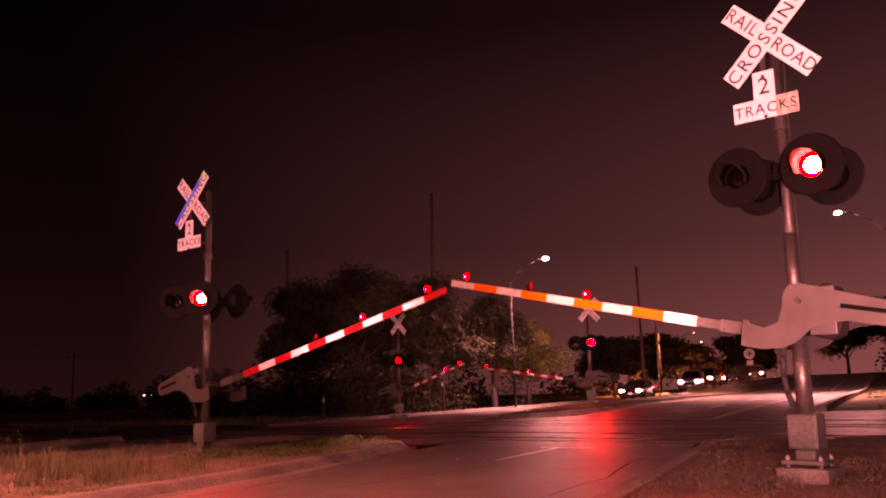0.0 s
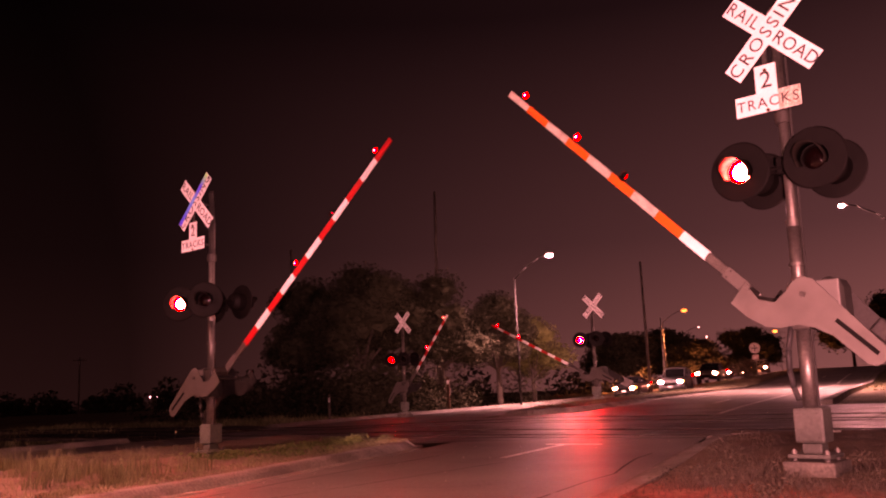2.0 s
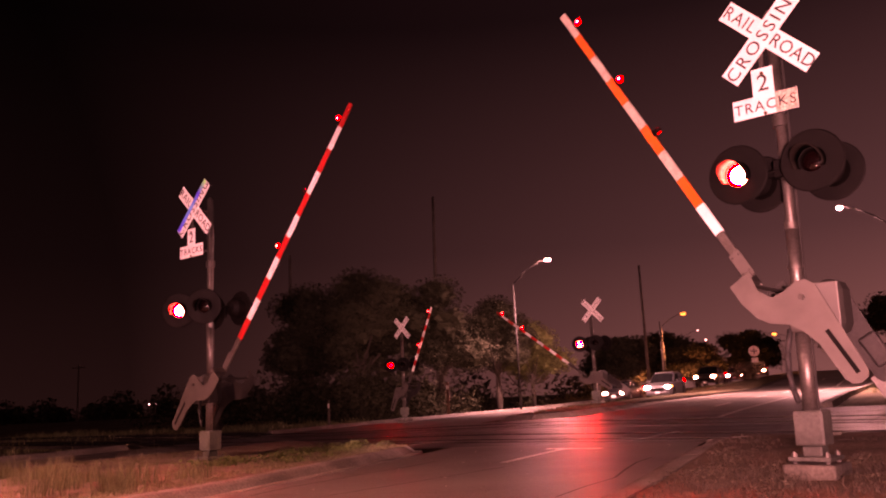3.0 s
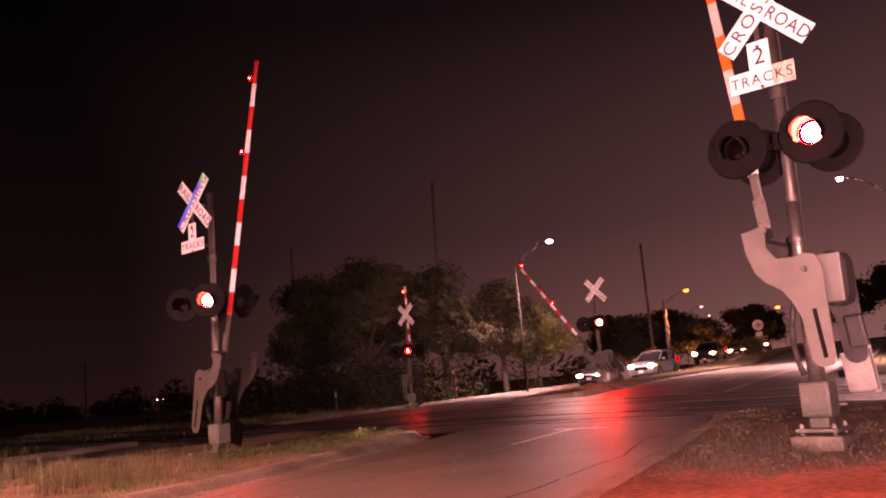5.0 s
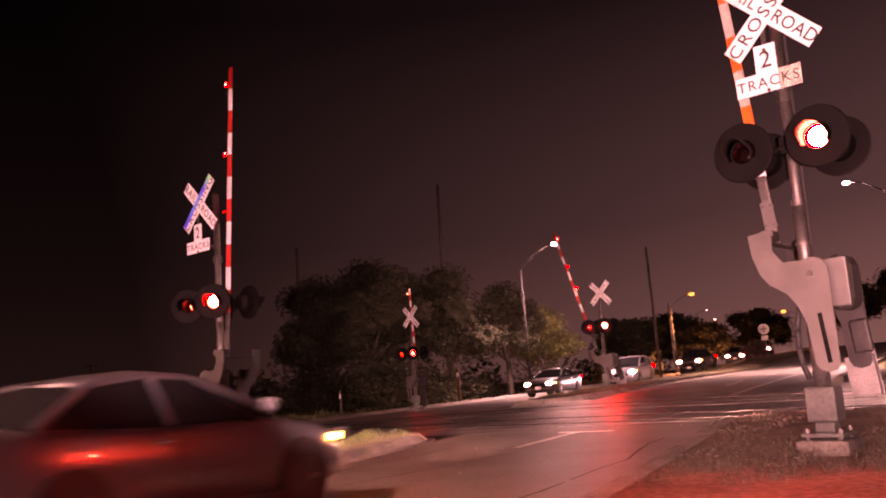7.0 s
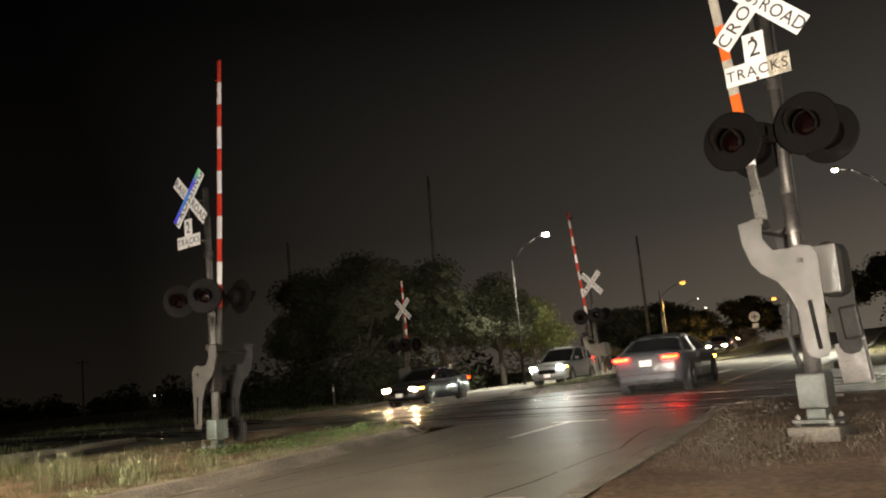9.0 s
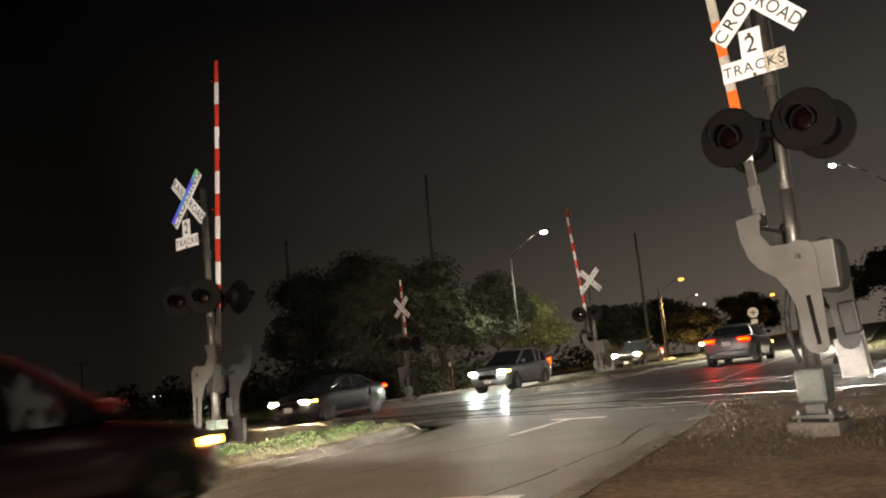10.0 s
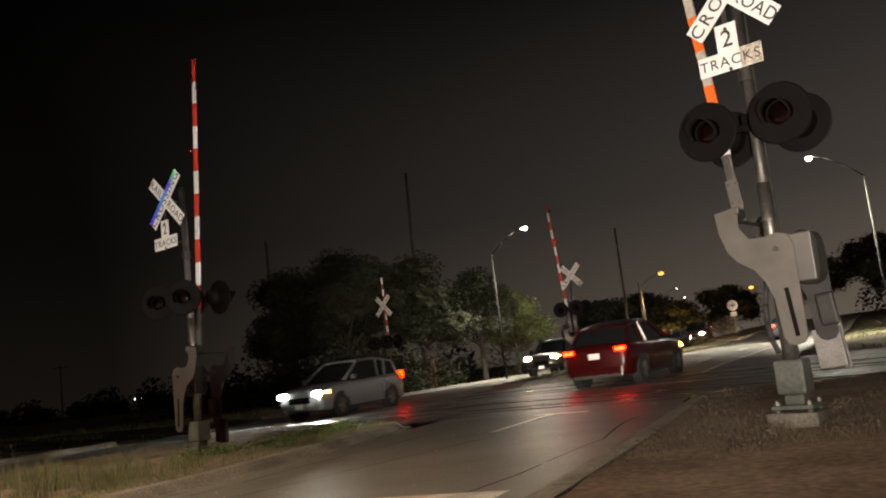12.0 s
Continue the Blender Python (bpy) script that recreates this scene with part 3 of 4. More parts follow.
    for zz in (4.72, 3.95):
        part("sign_stay", hose([(0, 0, zz + dz0), (sx0, sy0 + 0.02, zz + dz0)], 0.022), DARKMETAL, root)
    # plate with the number of tracks
    if plates:
        tr = part("tracks_plate", box(0, 0, 0, 0.71, 0.006, 0.226), SHEET, root, "white plate with the number of tracks")
        tr.matrix_basis = pose(sx0, sy0, 3.92 + dz0)
        if old:
            part("weathered_end", box(0, 0, 0, 0.235, 0.003, 0.222), SHEET_STAINED, tr, "stained and scratched end").matrix_basis = pose(0.236, -0.0035, 0)
        letters(tr, "TRACKS", 0.165, pose(0, -0.0075, -0.005), 1.18)
        up = part("upper_plate", box(0, 0, 0, 0.235, 0.006, 0.31), SHEET, tr)
        up.matrix_basis = pose(0, 0, 0.113 + 0.155)
        letters(tr, "2", 0.27, pose(0, -0.0055, 0.245))
        for zz in (0.36, -0.095):
            part("bolt", tube((0, -0.02, zz), (0, 0.0, zz), 0.02, seg=8), RUST, tr)
    # flashing lamps, a pair to the front and a pair to the back
    off, lz = lamps
    for yy, turn, keyed in ((-off, aim_lamp, True), (off * 0.95, 180, False)):
        s = -1 if keyed else 1
        part("crossarm", tube((-0.46, yy - s * 0.27, lz + 0.02), (0.46, yy - s * 0.27, lz + 0.02), 0.025, seg=10), BLACK, root)
        part("crossarm_stem", tube((0, 0, lz + 0.02), (0, yy - s * 0.27, lz + 0.02), 0.03, seg=10), BLACK, root)
        flasher(root, -0.39, yy, lz, turn, keyed, 0, delay, glow)
        flasher(root, 0.39, yy, lz, turn, keyed, 1, delay, glow)
    part("lamp_junction", box(0, 0, lz + 0.05, 0.2, 0.2, 0.2, 0.02), BLACK, root)
    # gate mechanism
    px0 = -sgn * 0.12
    gm = part("gate_mechanism", box(px0 - sgn * 0.16, 0.18, pz - 0.10, 0.28, 0.48, 0.58, 0.12), HOUSING, root, "dark grey gate mechanism housing")
    part("lid", box(px0 - sgn * 0.16, -0.065, pz - 0.10, 0.27, 0.03, 0.50, 0.012), CASING, gm)
    part("main_shaft", tube((px0, -0.26, pz), (px0, 0.50, pz), 0.045, seg=14), DARKMETAL, root)
    part("mast_clamp", box(0, 0.0, pz - 0.1, 0.2, 0.2, 0.5, 0.02), DARKMETAL, root)
    # the arm with its two cheek plates and counterweights turns about the shaft
    arm = part("gate_arm", tube((0, -0.31 * sgn, 0), (0, (back + 0.03) * sgn, 0), 0.03, seg=10), DARKMETAL, root, "striped gate arm with lamps")
    # the back plate takes a darker colour than the front one
    for yy, mat in ((-0.275 * sgn, ALU), (back * sgn, DARKPAINT)):
        bm = plate(BRACKET, 0.016)
        bmesh.ops.translate(bm, verts=bm.verts[:], vec=(0, yy, 0))
        part("cheek_plate", bm, mat, arm, "grey painted metal cheek plate")
        bm = box(-0.66, yy + math.copysign(0.0085, yy), 0.005, 0.50, 0.004, 0.045, 0.0)
        part("slot", bm, BLACK, arm)
        bm = tube((0, yy - 0.02, 0), (0, yy + 0.02, 0), 0.035, seg=6)
        part("shaft_nut", bm, GALV, arm)
    pale = SLAB if sgn < 0 else DARKPAINT
    part("counterweight", box(-1.08, (back + 0.08) * sgn, -0.05, 0.44, 0.09, 0.30, 0.012), pale, arm, "pale counterweight slab" if sgn < 0 else "dark counterweight slab")
    part("counterweight", box(-0.66, (back - 0.06) * sgn, 0.06, 0.36, 0.07, 0.20, 0.03), DARKPAINT, arm)
    part("counterweight_rail", box(-0.93, (back + 0.14) * sgn, 0.07, 0.80, 0.03, 0.075, 0.008), pale, arm)
    part("tie_bar", tube((0.40, -0.27 * sgn, -0.36), (0.40, back * sgn, -0.36), 0.022, seg=8), DARKMETAL, arm)
    part("end_socket", box(0.49, -0.13 * sgn, -drop, 0.12, 0.29, 0.11, 0.02), DARKMETAL, arm)
    part("hinge_block", box(0.50, -0.29 * sgn, -0.30, 0.07, 0.03, 0.05, 0.008), ALU, arm)
    part("adapter", box(0.44 + (arm_start - 0.44) / 2, -0.0, -drop, arm_start - 0.40, 0.040, 0.105, 0.012), GALV, arm, "bare metal adapter tube")
    part("joint_plate", box(0.735, -0.030 * sgn, -drop, 0.31, 0.012, 0.135, 0.005), ALU, arm, "bolted aluminium joint plate")
    for bx in (0.63, 0.84):
        for bz in (-0.042, 0.042):
            part("joint_bolt", tube((bx, -0.044, bz - drop), (bx, 0.044, bz - drop), 0.014, seg=6), DARKMETAL, arm)
    h0, h1 = 0.115, 0.085
    seg_len = (arm_len - arm_start) / stripes
    for k in range(stripes):
        a, b = arm_start + k * seg_len, arm_start + (k + 1) * seg_len
        mid = (a + b) / 2
        h = h0 + (h1 - h0) * (k / stripes)
        bm = box(mid, 0, -drop, b - a, 0.035, h, 0.006)
        mt = arm_mats[k % 2]
        # on this arm the white stripes past the first are duller
        if old and mt is SHEET and k > 0:
            mt = SHEET_DULL
        part("stripe", bm, mt, arm)
    for frac, beat in ((0.40, 1 if sgn < 0 else 0), (0.64, 0 if sgn < 0 else 1), (0.93, None)):
        px = arm_start + (arm_len - arm_start) * frac
        hz = -drop + 0.085
        lamp = part("arm_lamp", box(px, 0, hz - 0.02, 0.09, 0.07, 0.035, 0.01), BLACK, arm)
        bm = bmesh.new()
        bmesh.ops.create_uvsphere(bm, u_segments=14, v_segments=8, radius=0.042)
        for f in bm.faces:
            f.material_index = 0 if f.calc_center_median().y < 0.002 else 1
        # added black shell that blocks the glow once the bulb turns away
        cup = bmesh.new()
        bmesh.ops.create_uvsphere(cup, u_segments=14, v_segments=8, radius=0.0436)
        bmesh.ops.delete(cup, geom=[f for f in cup.faces if f.calc_center_median().y * sgn < -0.011], context="FACES")
        bmesh.ops.translate(cup, verts=cup.verts[:], vec=(px, 0, hz + 0.035))
        part("glow_shield", cup, BLACK, lamp)
        bulb = part("lamp_lens", bm, [BULB_LIT, BLACK], lamp, "small red arm lamp", smooth=True)
        bulb.matrix_basis = pose(px, 0, hz + 0.035)
        ARM_LAMPS.append((bulb, px, hz + 0.035, sgn, beat, delay))
    ARMS.append((arm, pz, px0, sgn, rows))
    return root


R_ROWS = [(0, 12.1), (0.4, 18.3), (0.8, 24.7), (1.2, 31.9), (1.5, 36.3), (2.0, 44.4), (2.5, 52.1), (2.8, 56.7), (3.2, 63.0), (4.0, 75.0), (4.8, 83.0), (5.5, 84.8), (7, 85.0), (12, 85.0)]
L_ROWS = [(0, 12.6), (0.4, 18.8), (0.8, 23.6), (1.2, 29.0), (1.5, 32.6), (2.0, 39.0), (2.5, 44.3), (2.8, 48.2), (3.2, 53.0), (4.0, 63.5), (4.8, 73.2), (5.1, 77.0), (5.5, 81.0), (6.0, 84.4), (6.5, 85.2), (7, 85.4), (12, 85.0)]
FL_ROWS = [(0, 16.0), (1.5, 41.0), (2.5, 57.0), (3.2, 67.0), (4.2, 82.0), (5.0, 91.0), (5.5, 92.0), (7, 91.2), (12, 91.0)]
FR_ROWS = [(0, 8.3), (1.5, 22.0), (2.5, 30.6), (5.5, 56.3), (6.5, 67.2), (7.0, 73.0), (8.0, 82.0), (9.0, 85.4), (12, 85.6)]

crossing_signal(-0.35, 9.62, 0.19, -17, -1, 4.95, 1.17, R_ROWS, "galvanised crossing signal with crossbuck beside the soil verge", (SHEET, ORANGE), 9, old=True, lean=0.9, drop=0.375, back=0.74, lamps=(0.35, 3.14), sign=(-0.115, -0.085, 0))
crossing_signal(-10.62, 12.5, 0.13, -14, 1, 5.95, 1.22, L_ROWS, "galvanised crossing signal standing on the grassy median", (REDSHEET, SHEET), 11, delay=0.05, film=True, glow=LENS_MEDIAN, drop=0.28, pz=1.47, lamps=(0.42, 2.86), aim_lamp=38, sign=(-0.03, -0.40, 0.02))
crossing_signal(-18.65, 35.4, 0.22, -17, 1, 4.25, 1.1, FL_ROWS, "crossing signal at the outer edge of the oncoming lanes", (SHEET, REDSHEET), 11, delay=0.02, drop=0.3, pz=1.40, lamps=(0.38, 2.6), aim_lamp=32, plates=False, glow=LENS_FAINT, sign=(0.1, -0.15, -0.4))
crossing_signal(-9.45, 35.2, 0.55, -17, -1, 6.05, 1.45, FR_ROWS, "crossing signal on the island beyond the tracks", (SHEET, REDSHEET), 12, delay=0.02, drop=0.32, pz=1.27, lamps=(0.38, 2.6), aim_lamp=24, plates=False, glow=LENS_DEEP, sign=(0.12, -0.15, -0.72))


# ---- street lamps and poles ----
def street_lamp(px, py, lx, ly, head, kind, watts, label, glow, colour):
    z0 = land(px, py) - 0.1
    root = thing("street_lamp", pose(px, py, z0), label, "street lamp", "street lamps")
    dx, dy = lx - px, ly - py
    hz = head - z0
    part("pole", tube((0, 0, -0.1), (0, 0, hz - 1.3), 0.075, 0.05, seg=12), POLE, root, smooth=True)
    part("arm", hose([(0, 0, hz - 1.35), (dx * 0.35, dy * 0.35, hz - 0.6), (dx * 0.7, dy * 0.7, hz - 0.12), (dx, dy, hz + 0.06)], 0.035), POLE, root, smooth=True)
    part("footing", tube((0, 0, -0.2), (0, 0, 0.15), 0.22, seg=14), CONCRETE, root)
    hd = part("lamp_head", box(dx, dy, hz + 0.06, 0.34, 0.62, 0.13, 0.03), CASING, root)
    bm = bmesh.new()
    bmesh.ops.create_uvsphere(bm, u_segments=16, v_segments=10, radius=kind)
    for v in bm.verts:
        v.co.z *= 0.6
        v.co += Vector((dx, dy, hz - 0.02))
    part("diffuser", bm, glow, hd, "glowing lamp glass", smooth=True)
    if watts:
        data = bpy.data.lights.new("street_light", "SPOT")
        data.energy, data.color, data.shadow_soft_size, data.spot_size, data.spot_blend = watts, colour, 0.25, radians(135), 0.8
        ob = new("street_light", data)
        ob.matrix_world = look((lx, ly, head - 0.25), (lx, ly + 0.01, 0))


WHITE_L, ORANGE_L = (0.93, 1.0, 0.95), (1.0, 0.62, 0.28)
street_lamp(-19.6, 53.8, -16.9, 53.4, 10.0, 0.18, 5500, "tall white street lamp at the outer kerb", LED_WHITE, WHITE_L)
street_lamp(3.3, 48.5, 0.85, 48.0, 10.0, 0.14, 10000, "tall white street lamp on the far verge", LED_WHITE, WHITE_L)
# unseen lamp added beside the view to brighten the median grass and near road
street_lamp(-13.5, 0.4, -11.4, 0.8, 10.0, 0.13, 4200, "unseen street lamp added to light the grass and near road", LED_WHITE, (1.0, 0.84, 0.64))
street_lamp(-19.4, 105, -16.7, 105, 10.0, 0.34, 45000, "orange sodium street lamp farther along the road", SODIUM, ORANGE_L)
street_lamp(-7.0, 166, -10.5, 165, 10.0, 0.42, 90000, "orange sodium street lamp far along the road", SODIUM, ORANGE_L)
for px, py, lx, far in ((-23, 138.4, -20.0, 0.10), (-26, 168, -23.0, 0.16), (-32, 218, -29.1, 0.14), (-38, 272, -35.4, 0.20), (-45, 323, -41.9, 0.22), (-13, 216, -15.8, 0.14)):
    street_lamp(px, py, lx, py, 10.0, far, 0, "distant white street lamp", FAR_WHITE, WHITE_L)
street_lamp(-37, 262, -34, 260, 10.0, 0.25, 0, "distant orange sodium street lamp", SODIUM, ORANGE_L)


def utility_pole(x, y, top, lean=0.0, arm=True):
    z0 = land(x, y) - 0.15
    root = thing("utility_pole", pose(x, y, z0, 0, lean, 20), "dark wooden utility pole", "utility pole", "utility poles")
    part("pole", tube((0, 0, -0.2), (0, 0, top - z0), 0.17, 0.11, seg=10), WOOD, root, smooth=True)
    if arm:
        part("crossarm", box(0, 0, top - z0 - 0.5, 2.2, 0.1, 0.12), WOOD, root)
        for xx in (-1.0, -0.4, 0.5, 1.0):
            part("insulator", tube((xx, 0, top - z0 - 0.44), (xx, 0, top - z0 - 0.26), 0.05, 0.03, seg=8), DARKMETAL, root)


utility_pole(-28.4, 59.6, 17.2, 1.0, False)
utility_pole(-40, 56.8, 13.4, 0, False)
utility_pole(-17.2, 84, 13.4, 0, False)
utility_pole(-112, 100, 9.6, 0)


def round_sign(x, y):
    root = thing("round_sign", pose(x, y, land(x, y) + 0.1, 0, 0, -6), "round pale traffic sign with a small plate below", "traffic sign")
    part("post", tube((0, 0, -0.1), (0, 0, 2.9), 0.035, seg=8), GALV, root)
    s = part("disc", tube((0, -0.05, 2.45), (0, -0.04, 2.45), 0.42, seg=32), SHEET_OLD, root)
    part("bar", box(0, -0.053, 2.45, 0.5, 0.004, 0.07), INK, s)
    part("bar", box(0, -0.053, 2.45, 0.07, 0.004, 0.45), INK, s)
    part("plate", box(0, -0.045, 1.75, 0.5, 0.01, 0.36), SHEET_OLD, root)


round_sign(-6.2, 71.7)


def slim_pole(x, y, top):
    z0 = land(x, y) - 0.05
    root = thing("steel_pole", pose(x, y, z0), "slim pale steel pole beside the far lanes", "pole")
    part("pole", tube((0, 0, 0), (0, 0, top - z0), 0.05, 0.04, seg=10), GALV, root, smooth=True)
    part("cap", tube((0, 0, top - z0), (0, 0, top - z0 + 0.04), 0.055, 0.02, seg=10), DARKMETAL, root)


slim_pole(-11.6, 62, 5.9)


def marker_post(x, y, h, mat, label, w=0.10):
    root = thing("marker_post", pose(x, y, land(x, y) - 0.1), label, "marker post", "marker posts")
    part("post", box(0, 0, h / 2, w, w * 0.6, h, 0.01), mat, root)
    part("band", box(0, -w * 0.33, h - 0.28, w * 0.9, 0.008, 0.22), SHEET, root)


marker_post(-23.5, 36.5, 1.3, WOOD, "slim roadside marker post with a pale band")
marker_post(-20.6, 44.5, 2.0, RUST, "reddish rusty post beside the road", 0.16)
marker_post(2.8, 27.5, 1.1, WOOD, "short wooden post on the far verge")


# ---- vehicles ----
def loft(stations):
    """A closed skin over rings of equal length."""
    bm = bmesh.new()
    rings = [[bm.verts.new(p) for p in ring] for ring in stations]
    k = len(rings[0])
    for a, b in zip(rings[:-1], rings[1:]):
        for i in range(k):
            bm.faces.new((a[i], a[(i + 1) % k], b[(i + 1) % k], b[i]))
    bm.faces.new(rings[0])
    bm.faces.new(rings[-1])
    bmesh.ops.recalc_face_normals(bm, faces=bm.faces[:])
    return bm


def paint(name, colour, rough=0.28):
    return principled(name, colour, rough, 0.0, 1.5, 0.06, 0, 0, 60, 0.4, 0.3)


SHAPES = {
    "crossover": dict(body=[(-2.28, 0.72, 0.42, 0.92), (-2.23, 0.83, 0.32, 1.06), (-1.98, 0.90, 0.26, 1.10), (-1.3, 0.925, 0.23, 1.08), (-0.3, 0.93, 0.22, 1.04), (0.8, 0.93, 0.22, 1.02), (1.2, 0.92, 0.22, 1.01), (1.8, 0.90, 0.23, 0.93), (2.12, 0.84, 0.26, 0.82), (2.30, 0.70, 0.33, 0.66)],
                      cabin=[(-2.02, 0.76, 1.08), (-1.55, 0.66, 1.52), (-0.7, 0.63, 1.63), (0.1, 0.63, 1.60), (1.05, 0.75, 1.04)], tail=(0.70, 0.96, 0.26, 0.10), head=(0.65, 0.73, 0.30, 0.13), wheel=0.345, axle=(-1.36, 1.36)),
    "sedan": dict(body=[(-2.36, 0.70, 0.42, 0.86), (-2.30, 0.80, 0.30, 1.00), (-2.05, 0.88, 0.24, 1.06), (-1.4, 0.91, 0.20, 1.03), (-0.4, 0.92, 0.19, 0.97), (0.7, 0.92, 0.19, 0.96), (1.15, 0.91, 0.19, 0.95), (1.75, 0.89, 0.20, 0.86), (2.15, 0.82, 0.22, 0.76), (2.36, 0.66, 0.30, 0.62)],
                  cabin=[(-1.75, 0.72, 1.02), (-1.05, 0.60, 1.37), (-0.35, 0.58, 1.43), (0.15, 0.59, 1.40), (1.05, 0.73, 0.97)], tail=(0.62, 0.90, 0.40, 0.085), head=(0.62, 0.66, 0.30, 0.13), wheel=0.325, axle=(-1.38, 1.38)),
    "suv": dict(body=[(-2.33, 0.74, 0.45, 0.95), (-2.28, 0.84, 0.34, 1.12), (-2.0, 0.91, 0.28, 1.14), (-1.3, 0.93, 0.25, 1.12), (-0.3, 0.94, 0.24, 1.08), (0.8, 0.94, 0.24, 1.06), (1.25, 0.93, 0.24, 1.05), (1.8, 0.91, 0.25, 1.00), (2.15, 0.85, 0.28, 0.90), (2.33, 0.72, 0.36, 0.72)],
                cabin=[(-2.12, 0.78, 1.12), (-1.85, 0.70, 1.60), (-0.9, 0.66, 1.72), (0.1, 0.66, 1.69), (1.05, 0.77, 1.08)], tail=(0.72, 1.05, 0.22, 0.26), head=(0.68, 0.80, 0.30, 0.15), wheel=0.36, axle=(-1.38, 1.40)),
    "pickup": dict(body=[(-2.75, 0.86, 0.55, 1.08), (-2.70, 0.92, 0.45, 1.14), (-2.2, 0.95, 0.42, 1.14), (-1.3, 0.95, 0.40, 1.14), (-0.3, 0.95, 0.38, 1.13), (0.8, 0.95, 0.38, 1.13), (1.35, 0.95, 0.38, 1.13), (2.1, 0.94, 0.40, 1.10), (2.55, 0.90, 0.42, 1.04), (2.72, 0.82, 0.50, 0.85)],
                   cabin=[(-1.05, 0.80, 1.13), (-0.92, 0.73, 1.72), (-0.3, 0.71, 1.80), (0.35, 0.71, 1.78), (1.2, 0.80, 1.12)], tail=(0.82, 0.98, 0.16, 0.32), head=(0.72, 0.92, 0.30, 0.18), wheel=0.39, axle=(-1.75, 1.75)),
}


def vehicle(name, shape, colour, label, glow, tail_glow, beam=None):
    s = SHAPES[shape]
    root = thing(name, Matrix.Identity(4), label, "car", "cars at the crossing")
    paintm = paint(name + "_paint", colour)
    rings = []
    for y, hw, zb, zt in s["body"]:
        mid = zb + (zt - zb) * 0.55
        half = [(hw * 0.80, zb), (hw * 0.96, zb + 0.06), (hw, mid - 0.08), (hw * 1.0, mid), (hw * 0.975, zt - 0.09), (hw * 0.90, zt - 0.02), (hw * 0.5, zt + 0.015)]
        rings.append([(x, y, z) for x, z in half] + [(-x, y, z) for x, z in reversed(half)])
    body = part("body", loft(rings), paintm, root, smooth=True)
    body.data.polygons.foreach_set("use_smooth", [True] * len(body.data.polygons))
    # glass house and roof skin
    cab = s["cabin"]
    zbelt = cab[0][2] - 0.06
    base = 0.80 if shape != "pickup" else 0.86
    crings = []
    for y, hw, z in cab:
        crings.append([(base, y if z < cab[0][2] + 0.1 else y * 0.98, zbelt), (hw + (base - hw) * 0.12, y, zbelt + (z - zbelt) * 0.86), (hw * 0.86, y, z), (0, y, z + 0.025),
                       (-hw * 0.86, y, z), (-hw - (base - hw) * 0.12, y, zbelt + (z - zbelt) * 0.86), (-base, y if z < cab[0][2] + 0.1 else y * 0.98, zbelt)])
    part("window_glass", loft(crings), GLASS, root, "dark tinted windows", smooth=False)
    (y1, w1, z1), (y2, w2, z2), (y3, w3, z3) = cab[1:4]
    rr = []
    for y, hw, z in ((y1 - 0.05, w1, z1 - 0.012), (y1 + 0.12, w1, z1 + 0.022), (y2, w2, z2 + 0.022), (y3 - 0.05, w3, z3 + 0.022), (y3 + 0.08, w3, z3 - 0.012)):
        rr.append([(hw + 0.035, y, z - 0.065), (hw * 0.97, y, z - 0.01), (hw * 0.55, y, z + 0.018), (-hw * 0.55, y, z + 0.018), (-hw * 0.97, y, z - 0.01), (-hw - 0.035, y, z - 0.065), (0, y, z - 0.05)])
    part("roof", loft(rr), paintm, root, smooth=True)
    for sx in (-1, 1):
        pil = (((cab[4][0], base, zbelt + 0.05), (y3 + 0.03, w3 + 0.03, z3 - 0.05)), ((y2 + 0.05, base + 0.005, zbelt), (y2 + 0.0, w2 + 0.035, z2 - 0.05)), ((cab[0][0] + 0.1, base, zbelt + 0.05), (y1, w1 + 0.03, z1 - 0.05)))
        if shape in ("suv", "crossover"):
            pil += (((y1 + 0.62, base + 0.003, zbelt), (y1 + 0.50, w1 + 0.04, z1 - 0.02)),)
        for (ya, xa, za), (yb, xb, zb) in pil:
            part("pillar", tube((sx * xa, ya, za), (sx * xb, yb, zb), 0.045, 0.035, seg=6), paintm, root)
        part("mirror", box(sx * 0.99, cab[4][0] - 0.28, zbelt + 0.12, 0.18, 0.10, 0.13, 0.03), paintm, root)
        part("door_seam", box(sx * (s["body"][4][1] + 0.001), y2 + 0.05, 0.62, 0.006, 0.014, 0.55), RUBBER, root)
        part("door_handle", box(sx * (s["body"][4][1] + 0.005), y2 - 0.12, zbelt - 0.12, 0.02, 0.18, 0.025, 0.005), CHROME, root)
        part("sill", box(sx * 0.86, 0.0, s["body"][4][2] + 0.03, 0.10, 2.1, 0.09, 0.02), RUBBER, root)
    r = s["wheel"]
    for ay in s["axle"]:
        for sx in (-1, 1):
            hx = 0.80 if shape != "pickup" else 0.84
            # dark disc in place of the shaded hollow round the wheel
            part("wheel_well_disc", tube((sx * (hx - 0.1), ay, r + 0.02), (sx * (hx + 0.128), ay, r + 0.02), r + 0.055, seg=24), RUBBER, root)
            w = part("wheel", tube((sx * (hx - 0.08), ay, r), (sx * (hx + 0.135), ay, r), r, seg=28), RUBBER, root, smooth=False)
            part("rim", tube((sx * (hx + 0.12), ay, r), (sx * (hx + 0.140), ay, r), r * 0.66, r * 0.6, seg=20), DARKMETAL, w)
            bm = bmesh.new()
            for k in range(5):
                a = 2 * math.pi * k / 5
                add_tube(bm, (sx * (hx + 0.142), ay, r), (sx * (hx + 0.142), ay + r * 0.6 * math.cos(a), r + r * 0.6 * math.sin(a)), 0.03, 0.022, seg=6)
